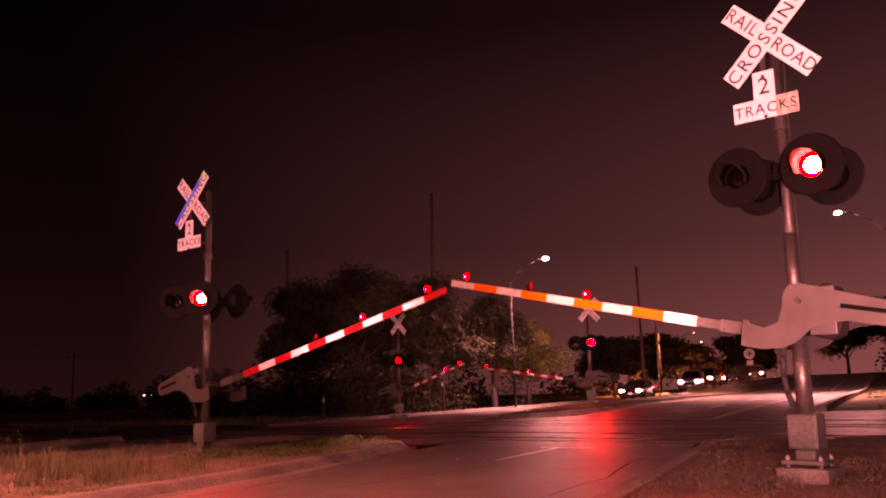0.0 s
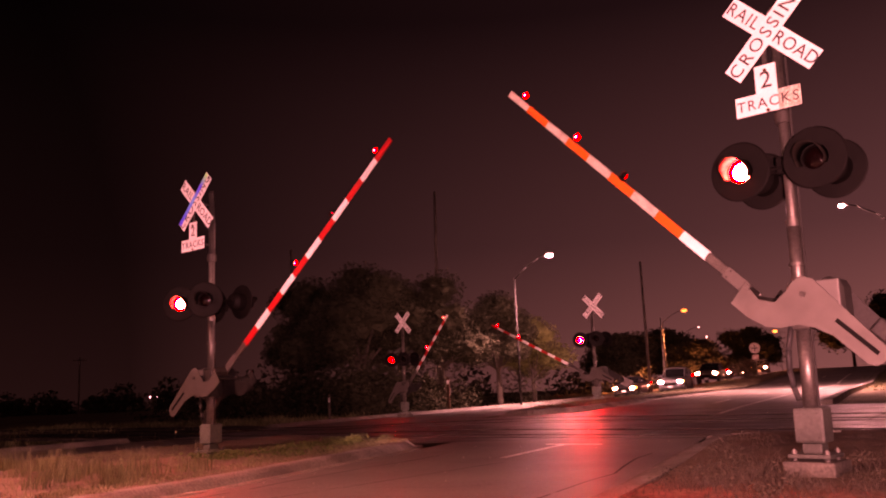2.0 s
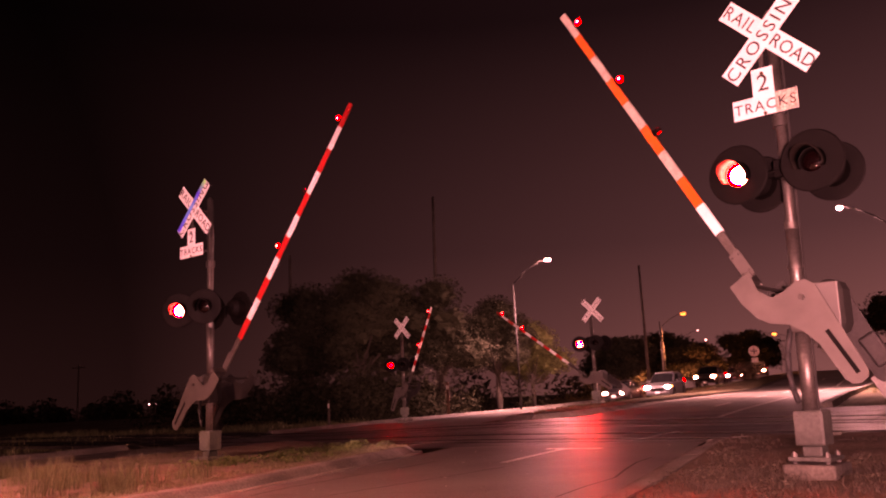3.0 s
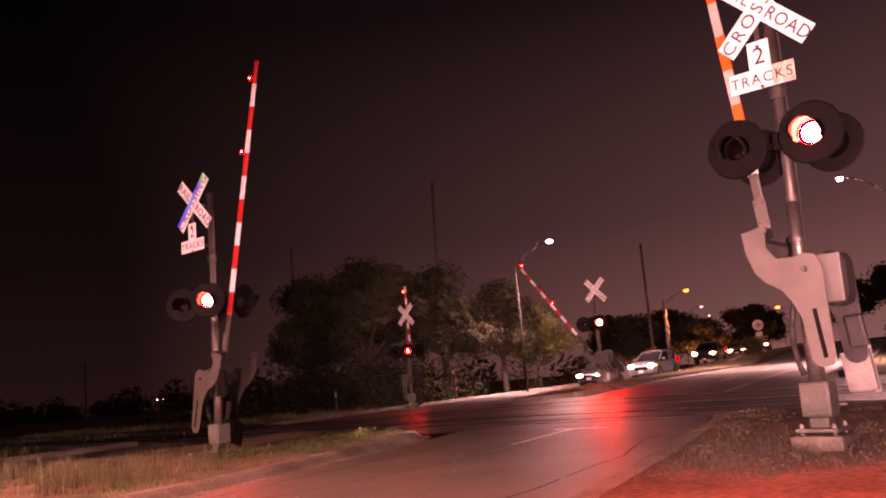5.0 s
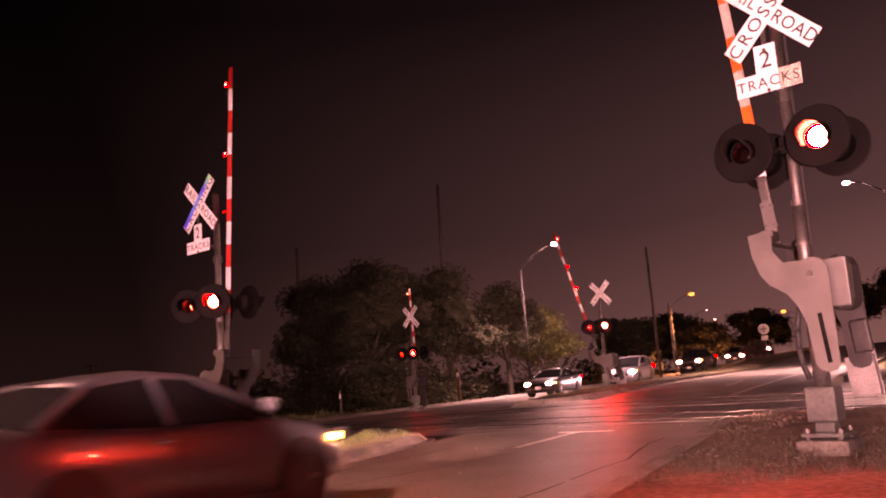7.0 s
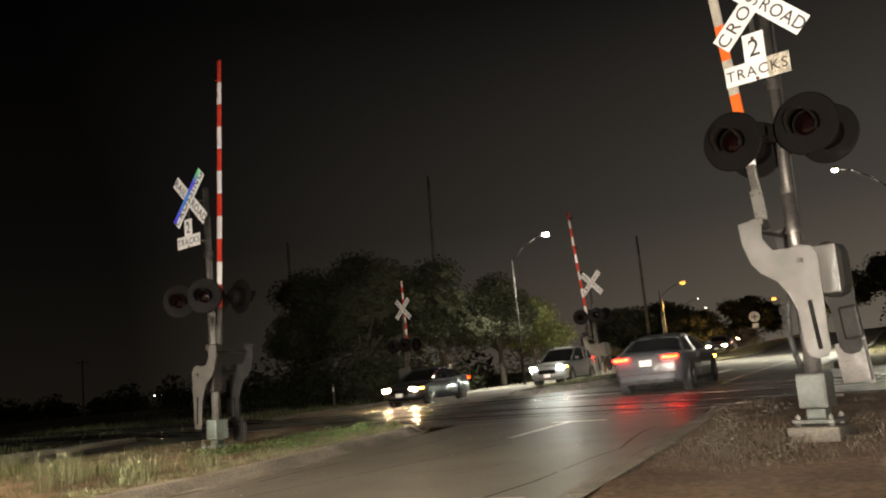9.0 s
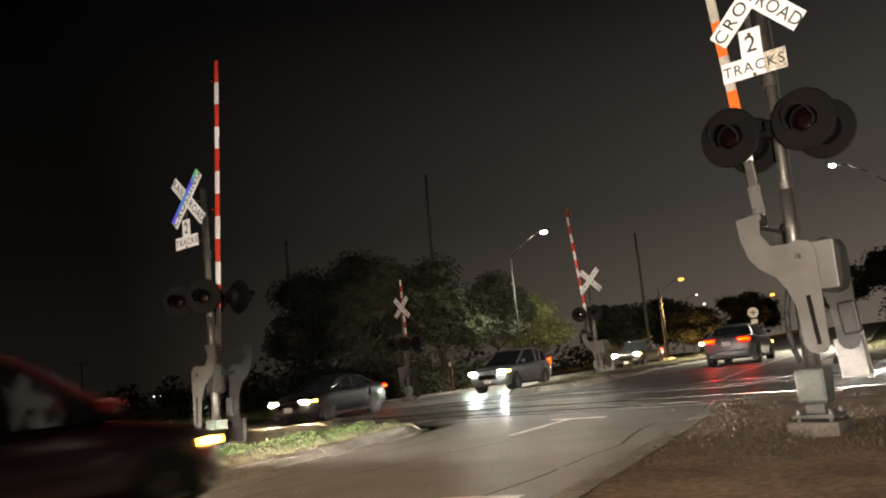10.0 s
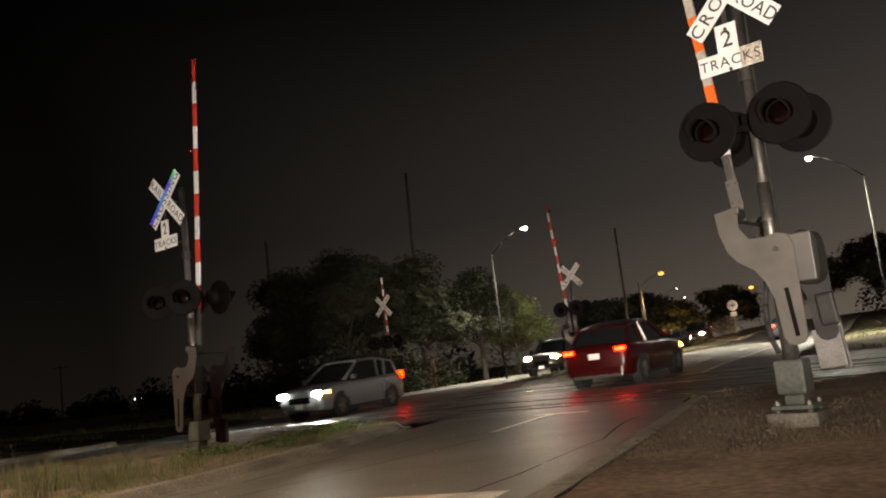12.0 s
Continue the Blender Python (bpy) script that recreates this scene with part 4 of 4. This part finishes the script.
            part("spokes", bm, GALV, w)
    tx, tz, tw, th = s["tail"]
    hx, hz, hw, hh = s["head"]
    rear, front = s["body"][0][0], s["body"][-1][0]
    for sx in (-1, 1):
        part("tail_lamp", box(sx * tx, rear + 0.02, tz, tw, 0.16, th, 0.03), tail_glow, root, "glowing red tail lamp")
        part("side_marker", box(sx * (s["body"][-2][1] + 0.02), front - 0.32, hz + 0.02, 0.05, 0.24, 0.07, 0.01), AMBER, root, "amber side marker lamp")
        if beam is None:
            lamp = part("headlamp", box(sx * hx, front - 0.125, hz, hw + 0.02, 0.15, hh + 0.02, 0.03), CHROME, root, "bright headlamp housing")
            part("lamp_glass", box(sx * hx, front - 0.045, hz, hw, 0.03, hh, 0.012), glow, lamp, "glowing headlamp glass")
            continue
        # a headlamp in an added deep dark shroud that keeps the beam low
        bm = bmesh.new()
        for cz, sz in ((0.037, 0.05), (-0.037, 0.05)):
            add_box(bm, sx * hx, front + 0.005, hz + 0.03 + cz, hw, 0.13, sz)
        for cx in (-0.5, 0.5):
            add_box(bm, sx * hx + cx * (hw - 0.02), front + 0.005, hz + 0.03, 0.02, 0.126, 0.03)
        add_box(bm, sx * hx, front - 0.062, hz + 0.03, hw, 0.02, 0.12)
        lamp = part("headlamp", bm, RUBBER, root, "dark shroud added round the headlamp")
        part("low_beam", box(sx * hx, front - 0.046, hz + 0.03, hw - 0.05, 0.008, 0.022), beam, lamp, "glowing low beam glass")
    part("rear_bumper", box(0, rear + 0.04, 0.44, 1.45, 0.14, 0.2, 0.05), paintm, root)
    part("lower_valance", box(0, rear + 0.06, 0.32, 1.35, 0.14, 0.1, 0.03), GALV if shape == "crossover" else RUBBER, root)
    part("grille", box(0, front - 0.015, (hz + 0.42) / 2 + 0.02, 0.86, 0.07, 0.2, 0.03), BLACK, root)
    part("plate", box(0, rear - 0.037, 0.78 if shape == "sedan" else 0.82, 0.31, 0.012, 0.15), SHEET, root, "pale number plate")
    part("plate", box(0, front + 0.025, 0.45, 0.31, 0.012, 0.15), SHEET, root, "pale number plate")
    if shape == "suv":
        for sx in (-1, 1):
            part("roof_rail", tube((sx * 0.58, -1.6, 1.70), (sx * 0.58, 0.1, 1.74), 0.022, seg=8), CHROME, root)
    return root


LOW_BEAM = glowing("low_beam_glow", (1.0, 0.90, 0.74), 34000.0)
LOW_BEAM_WHITE = glowing("white_low_beam_glow", (0.95, 0.97, 1.0), 75000.0)
silver_sedan = vehicle("silver_sedan", "sedan", (0.055, 0.058, 0.065), "silver sedan with lit tail lamps driving over the crossing", None, TAIL, LOW_BEAM)
red_sedan = vehicle("red_crossover", "crossover", (0.034, 0.0022, 0.0025), "dark red crossover car with lit brake lamps driving over the crossing", None, TAIL, LOW_BEAM_WHITE)
dark_sedan = vehicle("dark_sedan", "sedan", (0.012, 0.012, 0.014), "black sedan with warm headlamps coming over the tracks", HEAD_WARM, TAIL)
white_suv = vehicle("pale_suv", "suv", (0.13, 0.135, 0.14), "pale grey sport utility car with bright white headlamps", HEAD_COOL, TAIL)
dark_pickup = vehicle("dark_pickup", "pickup", (0.015, 0.014, 0.014), "dark pickup truck with warm headlamps", HEAD_WARM, TAIL)
grey_sedan = vehicle("grey_sedan", "sedan", (0.06, 0.06, 0.065), "grey sedan waiting in the oncoming queue", HEAD_WARM, TAIL)
far_suv = vehicle("dark_suv", "suv", (0.03, 0.03, 0.03), "dark sport utility car at the end of the queue", HEAD_WARM, TAIL)


def drive(car, rows, heading):
    """rows: seconds, x, y. heading: +1 away along the road, -1 oncoming."""
    out = []
    pts = rows
    for i, (t, x, y) in enumerate(pts):
        a, b = pts[max(0, i - 1)], pts[min(len(pts) - 1, i + 1)]
        dx, dy = b[1] - a[1], b[2] - a[2]
        yaw = math.degrees(math.atan2(-dx, dy)) if abs(dy) > 0.3 else (0 if heading > 0 else 180)
        if heading < 0 and yaw < 0:
            yaw += 360
        fy = 1.4 * heading
        pitch = math.degrees(math.atan2(land(x, y + fy) - land(x, y - fy), 2.8 * heading)) if heading > 0 else math.degrees(math.atan2(land(x, y + fy) - land(x, y - fy), 2.8))
        out.append((t, pose(x, y, (land(x, y + 1.4) + land(x, y - 1.4)) / 2 + 0.004, pitch, 0, yaw)))
    walk(car, out)


# ---- plants ----
def leaf_cloud(bm, rnd, c, rad, count, size):
    for _ in range(count):
        while True:
            p = Vector((rnd.uniform(-1, 1), rnd.uniform(-1, 1), rnd.uniform(-1, 1)))
            if 0.3 < p.length < 1:
                break
        p = Vector((p.x * rad[0], p.y * rad[1], p.z * rad[2])) + Vector(c)
        s = size * rnd.uniform(0.5, 1.4)
        u = Vector((rnd.uniform(-1, 1), rnd.uniform(-1, 1), rnd.uniform(-0.6, 0.6))).normalized()
        w = u.cross(Vector((rnd.uniform(-1, 1), rnd.uniform(-1, 1), rnd.uniform(-1, 1)))).normalized()
        q = [p - u * s, p + w * s * 0.45, p + u * s, p - w * s * 0.45]
        bm.faces.new([bm.verts.new(x) for x in q])


def tree(x, y, h, w, seed, mat, label, leaves=3200, size=0.22):
    rnd = random.Random(seed)
    root = thing("tree", pose(x, y, land(x, y) - 0.15, 0, 0, rnd.uniform(0, 360)), label, "tree", "trees beside the road")
    bm = bmesh.new()
    add_tube(bm, (0, 0, -0.2), (0.1, 0, h * 0.38), 0.028 * h, 0.018 * h, seg=8)
    blobs = []
    for k in range(9):
        a = 2 * math.pi * k / 9 + rnd.uniform(-0.3, 0.3)
        rr = w * 0.5 * rnd.uniform(0.35, 0.72)
        z = h * rnd.uniform(0.38, 0.80)
        c = (rr * math.cos(a), rr * math.sin(a), z)
        blobs.append((c, w * rnd.uniform(0.17, 0.27)))
        add_tube(bm, (0.05, 0, h * rnd.uniform(0.22, 0.38)), c, 0.010 * h, 0.003 * h, seg=6)
    blobs.append(((0, 0, h * 0.84), w * 0.24))
    blobs.append(((w * 0.1, 0, h * 0.62), w * 0.3))
    part("trunk", bm, BARK, root)
    bm = bmesh.new()
    for c, r in blobs:
        # the shaded inside of the crown: ragged clumps behind the outer leaves
        inner = bmesh.ops.create_icosphere(bm, subdivisions=3, radius=r * 0.66)["verts"]
        for v in inner:
            v.co *= rnd.uniform(0.6, 1.15)
            v.co = Vector((v.co.x + c[0], v.co.y + c[1], v.co.z * 0.72 + c[2]))
        leaf_cloud(bm, rnd, c, (r, r, min(r * 0.75, h - c[2] if h > c[2] else r)), leaves // len(blobs), size)
    part("crown", bm, mat, root)
    return root


TREES = [(-27.2, 46, 9.7, 9.0), (-31.3, 46.5, 9.3, 7.6), (-29.5, 50, 10.2, 8.5), (-25.5, 54, 10.0, 8.5), (-31.5, 56, 10.8, 9), (-23.5, 60, 9.0, 7.0), (-35.2, 52, 8.2, 6.2)]
for i, (tx, ty, th, tw) in enumerate(TREES):
    tree(tx, ty, th, tw, 20 + i, LEAF, "dark broad-crowned tree standing beyond the tracks", 15000, 0.105)
tree(-21.8, 63.0, 7.0, 6.0, 40, LEAF_LAMPLIT, "small green tree lit by the street lamp", 9000, 0.11)
tree(-25.5, 70.0, 6.5, 5.5, 41, LEAF_LAMPLIT, "small green tree near the street lamp", 7000, 0.13)
for i, (tx, ty, th, tw) in enumerate([(-20.5, 88, 6.0, 8), (-23.5, 98, 7.0, 9), (-17.5, 118, 6.5, 9), (-24, 130, 9, 12), (13, 92, 10, 12), (22, 84, 11, 13), (9, 130, 11, 13), (31, 90, 12, 14), (2, 175, 12, 14), (-17, 190, 12, 16)]):
    tree(tx, ty, th, tw, 60 + i, LEAF, "dark tree far along the road", 4200, 0.26)


def shrub(x, y, w, h):
    rnd = random.Random(52)
    root = thing("shrub", pose(x, y, land(x, y) - 0.05), "low rounded brown shrub by the traffic sign", "shrub")
    bm = bmesh.new()
    for k in range(7):
        add_tube(bm, (rnd.uniform(-0.2, 0.2), 0, 0), (rnd.uniform(-w, w) * 0.35, rnd.uniform(-0.4, 0.4), h * 0.6), 0.03, 0.01, seg=5)
    part("stem", bm, BARK, root)
    bm = bmesh.new()
    for k in range(12):
        leaf_cloud(bm, rnd, (rnd.uniform(-0.36, 0.36) * w, rnd.uniform(-0.5, 0.5), h * rnd.uniform(0.35, 0.66)), (w * 0.22, 0.7, h * 0.32), 330, 0.07)
    part("foliage", bm, WEED_BROWN, root)


shrub(-7.4, 75.5, 2.9, 1.9)


def brush():
    """Low scrub that closes the view under the trees."""
    rnd = random.Random(19)
    bm = bmesh.new()
    for k in range(85):
        x, y = rnd.uniform(-50, -21.5), rnd.uniform(47, 66)
        if x > -24 and y < 56:
            continue
        h = rnd.uniform(1.4, 3.6)
        leaf_cloud(bm, rnd, (x, y, h * 0.42), (rnd.uniform(1.2, 2.2), 1.2, h * 0.58), 150, 0.16)
    for k in range(70):
        x, y = rnd.uniform(-34.5, -23.5), rnd.uniform(43.5, 50)
        h = rnd.uniform(1.8, 4.2)
        leaf_cloud(bm, rnd, (x, y, h * 0.42), (rnd.uniform(1.2, 2.0), 1.2, h * 0.58), 260, 0.15)
    tagged(part("brush", bm, LEAF), "dark scrub under the trees", "brush", kind="stuff")
    bm = bmesh.new()
    for k in range(80):
        x = rnd.uniform(-34, 45)
        y = 120 + rnd.uniform(-10, 14) + abs(x - 5) * -0.3
        if -21 < x < 6:
            continue
        h = rnd.uniform(2, 5)
        leaf_cloud(bm, rnd, (x, y, land(x, y) + h * 0.4), (rnd.uniform(2, 3.4), 2, h * 0.6), 130, 0.34)
    tagged(part("brush", bm, LEAF), "dark scrub along the far road", "brush", kind="stuff")


brush()


def far_woods():
    rnd = random.Random(9)
    bm = bmesh.new()
    for k in range(90):
        x = -260 + k * 2.4
        y = 118 + rnd.uniform(-12, 12) - max(0, x + 60) * 0.1
        if x > -52:
            continue
        h = rnd.uniform(2.2, 5.6)
        leaf_cloud(bm, rnd, (x, y, 0.6 + h * 0.45), (rnd.uniform(2, 3.5), 2, h * 0.6), 150, 0.5)
        leaf_cloud(bm, rnd, (x, y + 2, 1.3), (2.6, 1.2, 2.0), 140, 0.5)
    ob = part("far_woods", bm, LEAF)
    tagged(ob, "low dark line of trees across the field", "woods", kind="stuff")


far_woods()


def grass_patch(name, count, place, height, mat, label, seed, lean=0.35, width=0.008):
    rnd = random.Random(seed)
    verts, faces = [], []
    for _ in range(count):
        x, y, z, k = place(rnd)
        h = height * rnd.uniform(0.35, 1.0) * k
        a = rnd.uniform(0, 2 * math.pi)
        dx, dy = math.cos(a), math.sin(a)
        ln = h * lean * rnd.uniform(0.1, 1.4)
        w = width * rnd.uniform(0.6, 1.5)
        b = rnd.uniform(0, 2 * math.pi)
        wx, wy = math.cos(b) * w, math.sin(b) * w
        i = len(verts)
        verts += [(x - wx, y - wy, z), (x + wx, y + wy, z), (x - wx * 0.7 + dx * ln * 0.35, y - wy * 0.7 + dy * ln * 0.35, z + h * 0.6), (x + wx * 0.7 + dx * ln * 0.35, y + wy * 0.7 + dy * ln * 0.35, z + h * 0.6), (x + dx * ln, y + dy * ln, z + h)]
        faces += [(i, i + 1, i + 3, i + 2), (i + 2, i + 3, i + 4)]
    me = bpy.data.meshes.new(name)
    me.from_pydata(verts, [], faces)
    me.materials.append(mat)
    return tagged(new(name, me), label, "grass", kind="stuff")


def tuft_centres(n, seed, xa, xb, ya, yb):
    r = random.Random(seed)
    return [(r.uniform(xa, xb), r.uniform(ya, yb), r.uniform(0.4, 1.0)) for _ in range(n)]


def tufted(centres, spread, up):
    def place(rnd):
        cx, cy, k = rnd.choice(centres)
        x, y = rnd.gauss(cx, spread), rnd.gauss(cy, spread)
        return x, y, land(x, y) + up, k
    return place


grass_patch("tall_grass", 9500, tufted(tuft_centres(95, 2, -15.0, -8.7, 5.0, 10.2), 0.15, 0.13), 0.46, GRASS, "tall dry yellow-green grass on the median", 4, 0.45, 0.0045)
grass_patch("short_grass", 26000, tufted(tuft_centres(500, 3, -14.6, -8.3, 3.0, 15.4), 0.16, 0.13), 0.13, GRASS, "short dry grass on the median", 6, 1.0, 0.004)
grass_patch("withered_weeds", 4200, tufted(tuft_centres(90, 7, -1.7, 1.6, 8.3, 11.5), 0.12, 0.13), 0.21, WEED, "withered brown weeds round the signal's foot", 8, 1.1, 0.0026)
grass_patch("short_weeds", 6000, tufted(tuft_centres(150, 8, -1.85, 1.6, 7.6, 14.5), 0.14, 0.13), 0.09, WEED, "low withered weeds on the soil verge", 9, 1.3, 0.0028)
grass_patch("field_grass", 12000, tufted(tuft_centres(500, 12, -48, -23.5, 16, 42), 0.45, -0.2), 0.55, GRASS, "dry grass beyond the oncoming lanes", 10, 0.4, 0.02)
grass_patch("verge_grass", 9000, tufted(tuft_centres(400, 14, 1.2, 16, 27, 90), 0.4, -0.05), 0.16, GRASS, "dry grass on the far verge", 12, 0.7, 0.014)
grass_patch("island_grass", 9000, tufted(tuft_centres(400, 13, -10.6, -8.3, 29, 75), 0.3, 0.14), 0.12, GRASS, "short grass on the island beyond the tracks", 11, 0.7, 0.012)


def leafy_weeds(name, mat, label, spots, seed, size, high):
    """Low broad-leaved plants: small heaps of leaves on short stalks."""
    rnd = random.Random(seed)
    bm = bmesh.new()
    for x, y, k in spots:
        r = 0.16 * k + 0.05
        leaf_cloud(bm, rnd, (x, y, land(x, y) + 0.14 + high * k * 0.4), (r, r, high * k * 0.6), int(70 * k), size)
    tagged(part(name, bm, mat), label, "weeds", kind="stuff")


leafy_weeds("green_weeds", WEED_GREEN, "green broad-leaved weeds on the median", tuft_centres(34, 31, -10.0, -8.5, 12.0, 15.3) + tuft_centres(22, 32, -9.9, -8.9, 14.0, 15.6) + tuft_centres(14, 33, -10.4, -9.4, 11.4, 12.6), 34, 0.03, 0.17)
leafy_weeds("brown_weeds", WEED_BROWN, "brown withered leafy weeds on the soil verge", tuft_centres(40, 35, -1.75, 1.7, 8.4, 11.0) + tuft_centres(12, 36, -1.8, -0.6, 7.4, 9.5) + tuft_centres(10, 37, -1.8, -1.0, 10.0, 14.5), 38, 0.016, 0.15)


def seed_stalks():
    """Single tall stalks with feathery seed heads above the grass."""
    rnd = random.Random(41)
    bm = bmesh.new()
    for _ in range(75):
        x, y = rnd.uniform(-14.5, -8.7), rnd.uniform(5.5, 12.0)
        h = rnd.uniform(0.28, 0.56)
        z = land(x, y) + 0.13
        top = Vector((x + rnd.gauss(0, 0.07), y + rnd.gauss(0, 0.07), z + h))
        add_tube(bm, (x, y, z - 0.02), tuple(top), 0.0028, 0.0016, seg=4)
        leaf_cloud(bm, rnd, tuple(top), (0.006, 0.006, 0.04), 7, 0.011)
    tagged(part("seed_stalks", bm, STALK), "tall pale grass stalks with seed heads", "grass", kind="stuff")


seed_stalks()
grass_patch("kerb_grass", 9000, tufted(tuft_centres(260, 44, -8.75, -8.1, 7.0, 15.6), 0.09, 0.13), 0.07, STALK, "short pale bleached grass along the kerb", 45, 1.4, 0.004)


def traffic_barrel(x, y):
    root = thing("traffic_barrel", pose(x, y, land(x, y) - 0.05), "orange and white traffic barrel on the far verge", "traffic barrel")
    for k in range(4):
        part("band", tube((0, 0, 0.05 + 0.25 * k), (0, 0, 0.295 + 0.25 * k), 0.30 - 0.02 * k, 0.285 - 0.02 * k, seg=18), SHEET if k % 2 else ORANGE, root)
    part("foot", tube((0, 0, 0), (0, 0, 0.06), 0.38, seg=18), RUBBER, root)


traffic_barrel(4.9, 60)


def pebbles():
    """Pale bits of gravel scattered on the lanes."""
    rnd = random.Random(31)
    root = thing("gravel", Matrix.Identity(4), "pale bits of gravel scattered on the road", "gravel", kind="stuff")
    bm = bmesh.new()
    for k in range(40):
        x, y = rnd.uniform(-7.4, -2.8), rnd.uniform(6.0, 16.0)
        r = rnd.uniform(0.005, 0.011)
        m = Matrix.Translation((x, y, land(x, y) + r * 0.5)) @ Euler((rnd.uniform(0, 3), rnd.uniform(0, 3), 0)).to_matrix().to_4x4()
        bmesh.ops.create_icosphere(bm, subdivisions=1, radius=r, matrix=m)
    part("bits", bm, SHEET_OLD, root)


pebbles()


def road_cracks():
    """Tar-filled cracks and seams in the asphalt."""
    rnd = random.Random(77)
    for k, (x, y, dx, dy, n) in enumerate([(-7.2, 8.2, 0.12, 0.9, 7), (-6.6, 6.8, 0.25, 0.8, 8), (-3.3, 6.5, 0.03, 0.9, 9), (-7.0, 11.8, 0.7, 0.25, 6), (-6.9, 9.2, 0.8, 0.15, 5)]):
        bm = bmesh.new()
        last = None
        for i in range(n):
            w = rnd.uniform(0.008, 0.02)
            a, b = bm.verts.new((x - w, y, land(x, y) + 0.004)), bm.verts.new((x + w, y + w, land(x, y) + 0.004))
            if last:
                bm.faces.new((last[0], last[1], b, a))
            last = (a, b)
            x += dx + rnd.uniform(-0.12, 0.12)
            y += dy + rnd.uniform(-0.12, 0.12)
        tagged(part("tar_seam", bm, RUBBER), "dark tar-filled crack in the asphalt", "road crack", kind="structure")


road_cracks()


def yard_lamp(x, y, h):
    root = thing("yard_lamp", pose(x, y, land(x, y) - 0.2), "small distant white lamp across the field", "yard lamp", "yard lamps")
    part("post", tube((0, 0, 0), (0, 0, h), 0.06, seg=8), WOOD, root)
    bm = bmesh.new()
    bmesh.ops.create_uvsphere(bm, u_segments=10, v_segments=6, radius=0.10)
    bmesh.ops.translate(bm, verts=bm.verts[:], vec=(0, 0, h))
    part("globe", bm, YARD_GLOW, root, "glowing lamp glass")


yard_lamp(-92.0, 95, 2.2)
yard_lamp(-91.0, 95.2, 2.2)


# ---- what moves ----
def flash_rows(which, delay, place):
    """The lens turns its glowing face forward while its lamp is on; the pair alternates until the gates are up."""
    switch = [0.35 + 0.6 * k + delay for k in range(13)]      # the right lamp starts lit
    rows, on = [], which == 1
    state = lambda f: place @ pose(0, 0, 0, 0, 0, 180 * (1 - f))
    rows.append((0.0, state(1 if on else 0)))
    for k, t in enumerate(switch):
        last = k == len(switch) - 1
        target = False if last else not on
        if target == on:
            continue
        a, b = (1, 0) if on else (0, 1)
        for dt, f in ((-0.05, 0.0), (-0.0167, 1 / 3), (0.0167, 2 / 3), (0.05, 1.0)):
            rows.append((t + dt, state(a + (b - a) * f)))
        on = target
    rows.append((12.0, state(1 if on else 0)))
    return rows


def motions():
    for lens, which, delay in LENSES:
        walk(lens, flash_rows(which, delay, pose(0, 0.06, 0)))
    for arm, pz, px0, sgn, rows in ARMS:
        turn = pose(0, 0, 0, 0, 0, 0 if sgn > 0 else 180)
        walk(arm, [(t, pose(px0, 0, pz) @ turn @ pose(0, 0, 0, 0, -a, 0)) for t, a in rows])
    for bulb, px, hz, sgn, beat, delay in ARM_LAMPS:
        # the glowing side faces the approach while a lamp is on and turns away when it is off
        at = pose(px, 0, hz, 0, 0, 0 if sgn > 0 else 180)
        if beat is None:
            walk(bulb, [(t, at @ pose(0, 0, 0, 0, 0, d)) for t, d in ((0, 0), (7.5, 0), (7.533, 60), (7.567, 120), (7.6, 180), (12, 180))])
        else:
            walk(bulb, flash_rows(beat, delay, at))
    drive(silver_sedan, [(0, -6.4, -62), (4.0, -6.4, -23.0), (5.5, -6.4, -8.8), (6.0, -6.35, -4.0), (6.6, -6.2, 1.9), (6.8, -6.15, 3.9), (7.0, -6.1, 5.9), (7.2, -6.05, 7.85), (8.0, -5.5, 14.9), (8.8, -4.55, 21.8), (9.0, -4.45, 23.9), (9.5, -4.1, 29.6), (10.2, -3.45, 36.4), (10.5, -3.2, 39.5), (11.0, -2.8, 45.5), (12.0, -2.0, 58)], 1)
    drive(red_sedan, [(0, -6.5, -67), (5.0, -6.5, -35), (8.0, -6.5, -13.6), (9.5, -6.4, -0.7), (10.0, -6.25, 4.2), (10.4, -6.12, 8.1), (10.6, -6.08, 9.95), (11.0, -5.95, 13.7), (11.6, -5.5, 20.2), (12.0, -4.95, 23.5)], 1)
    drive(dark_sedan, [(0, -14.2, 66.8), (2.5, -14.4, 62.6), (5.5, -15.0, 53.1), (7.0, -15.3, 45.7), (9.0, -16.1, 32.3), (9.5, -16.2, 28.7), (10.2, -16.4, 23.7), (11.0, -16.8, 17.5), (11.6, -17.1, 12.8), (12.0, -17.4, 9.3)], -1)
    drive(white_suv, [(0, -11.4, 76), (2.5, -11.1, 61.3), (5.5, -11.9, 56), (7.0, -12.6, 52.8), (9.0, -12.6, 40.4), (10.5, -13.8, 32.9), (11.6, -14.3, 27.2), (12.0, -14.6, 24.4)], -1)
    drive(dark_pickup, [(0, -10.6, 79), (5.5, -10.8, 75), (7.0, -11.2, 69.3), (9.5, -12.2, 59.2), (10.5, -12.8, 54.5), (12.0, -13.1, 44.2)], -1)
    drive(grey_sedan, [(0, -9.6, 90), (5.5, -9.6, 87), (7.0, -9.6, 82), (9.5, -9.6, 74), (10.5, -9.6, 71), (12.0, -10.0, 64)], -1)
    drive(far_suv, [(0, -9.0, 112), (5.5, -9.0, 104), (9.5, -9.0, 90), (10.5, -9.1, 83), (12.0, -9.5, 74)], -1)


motions()
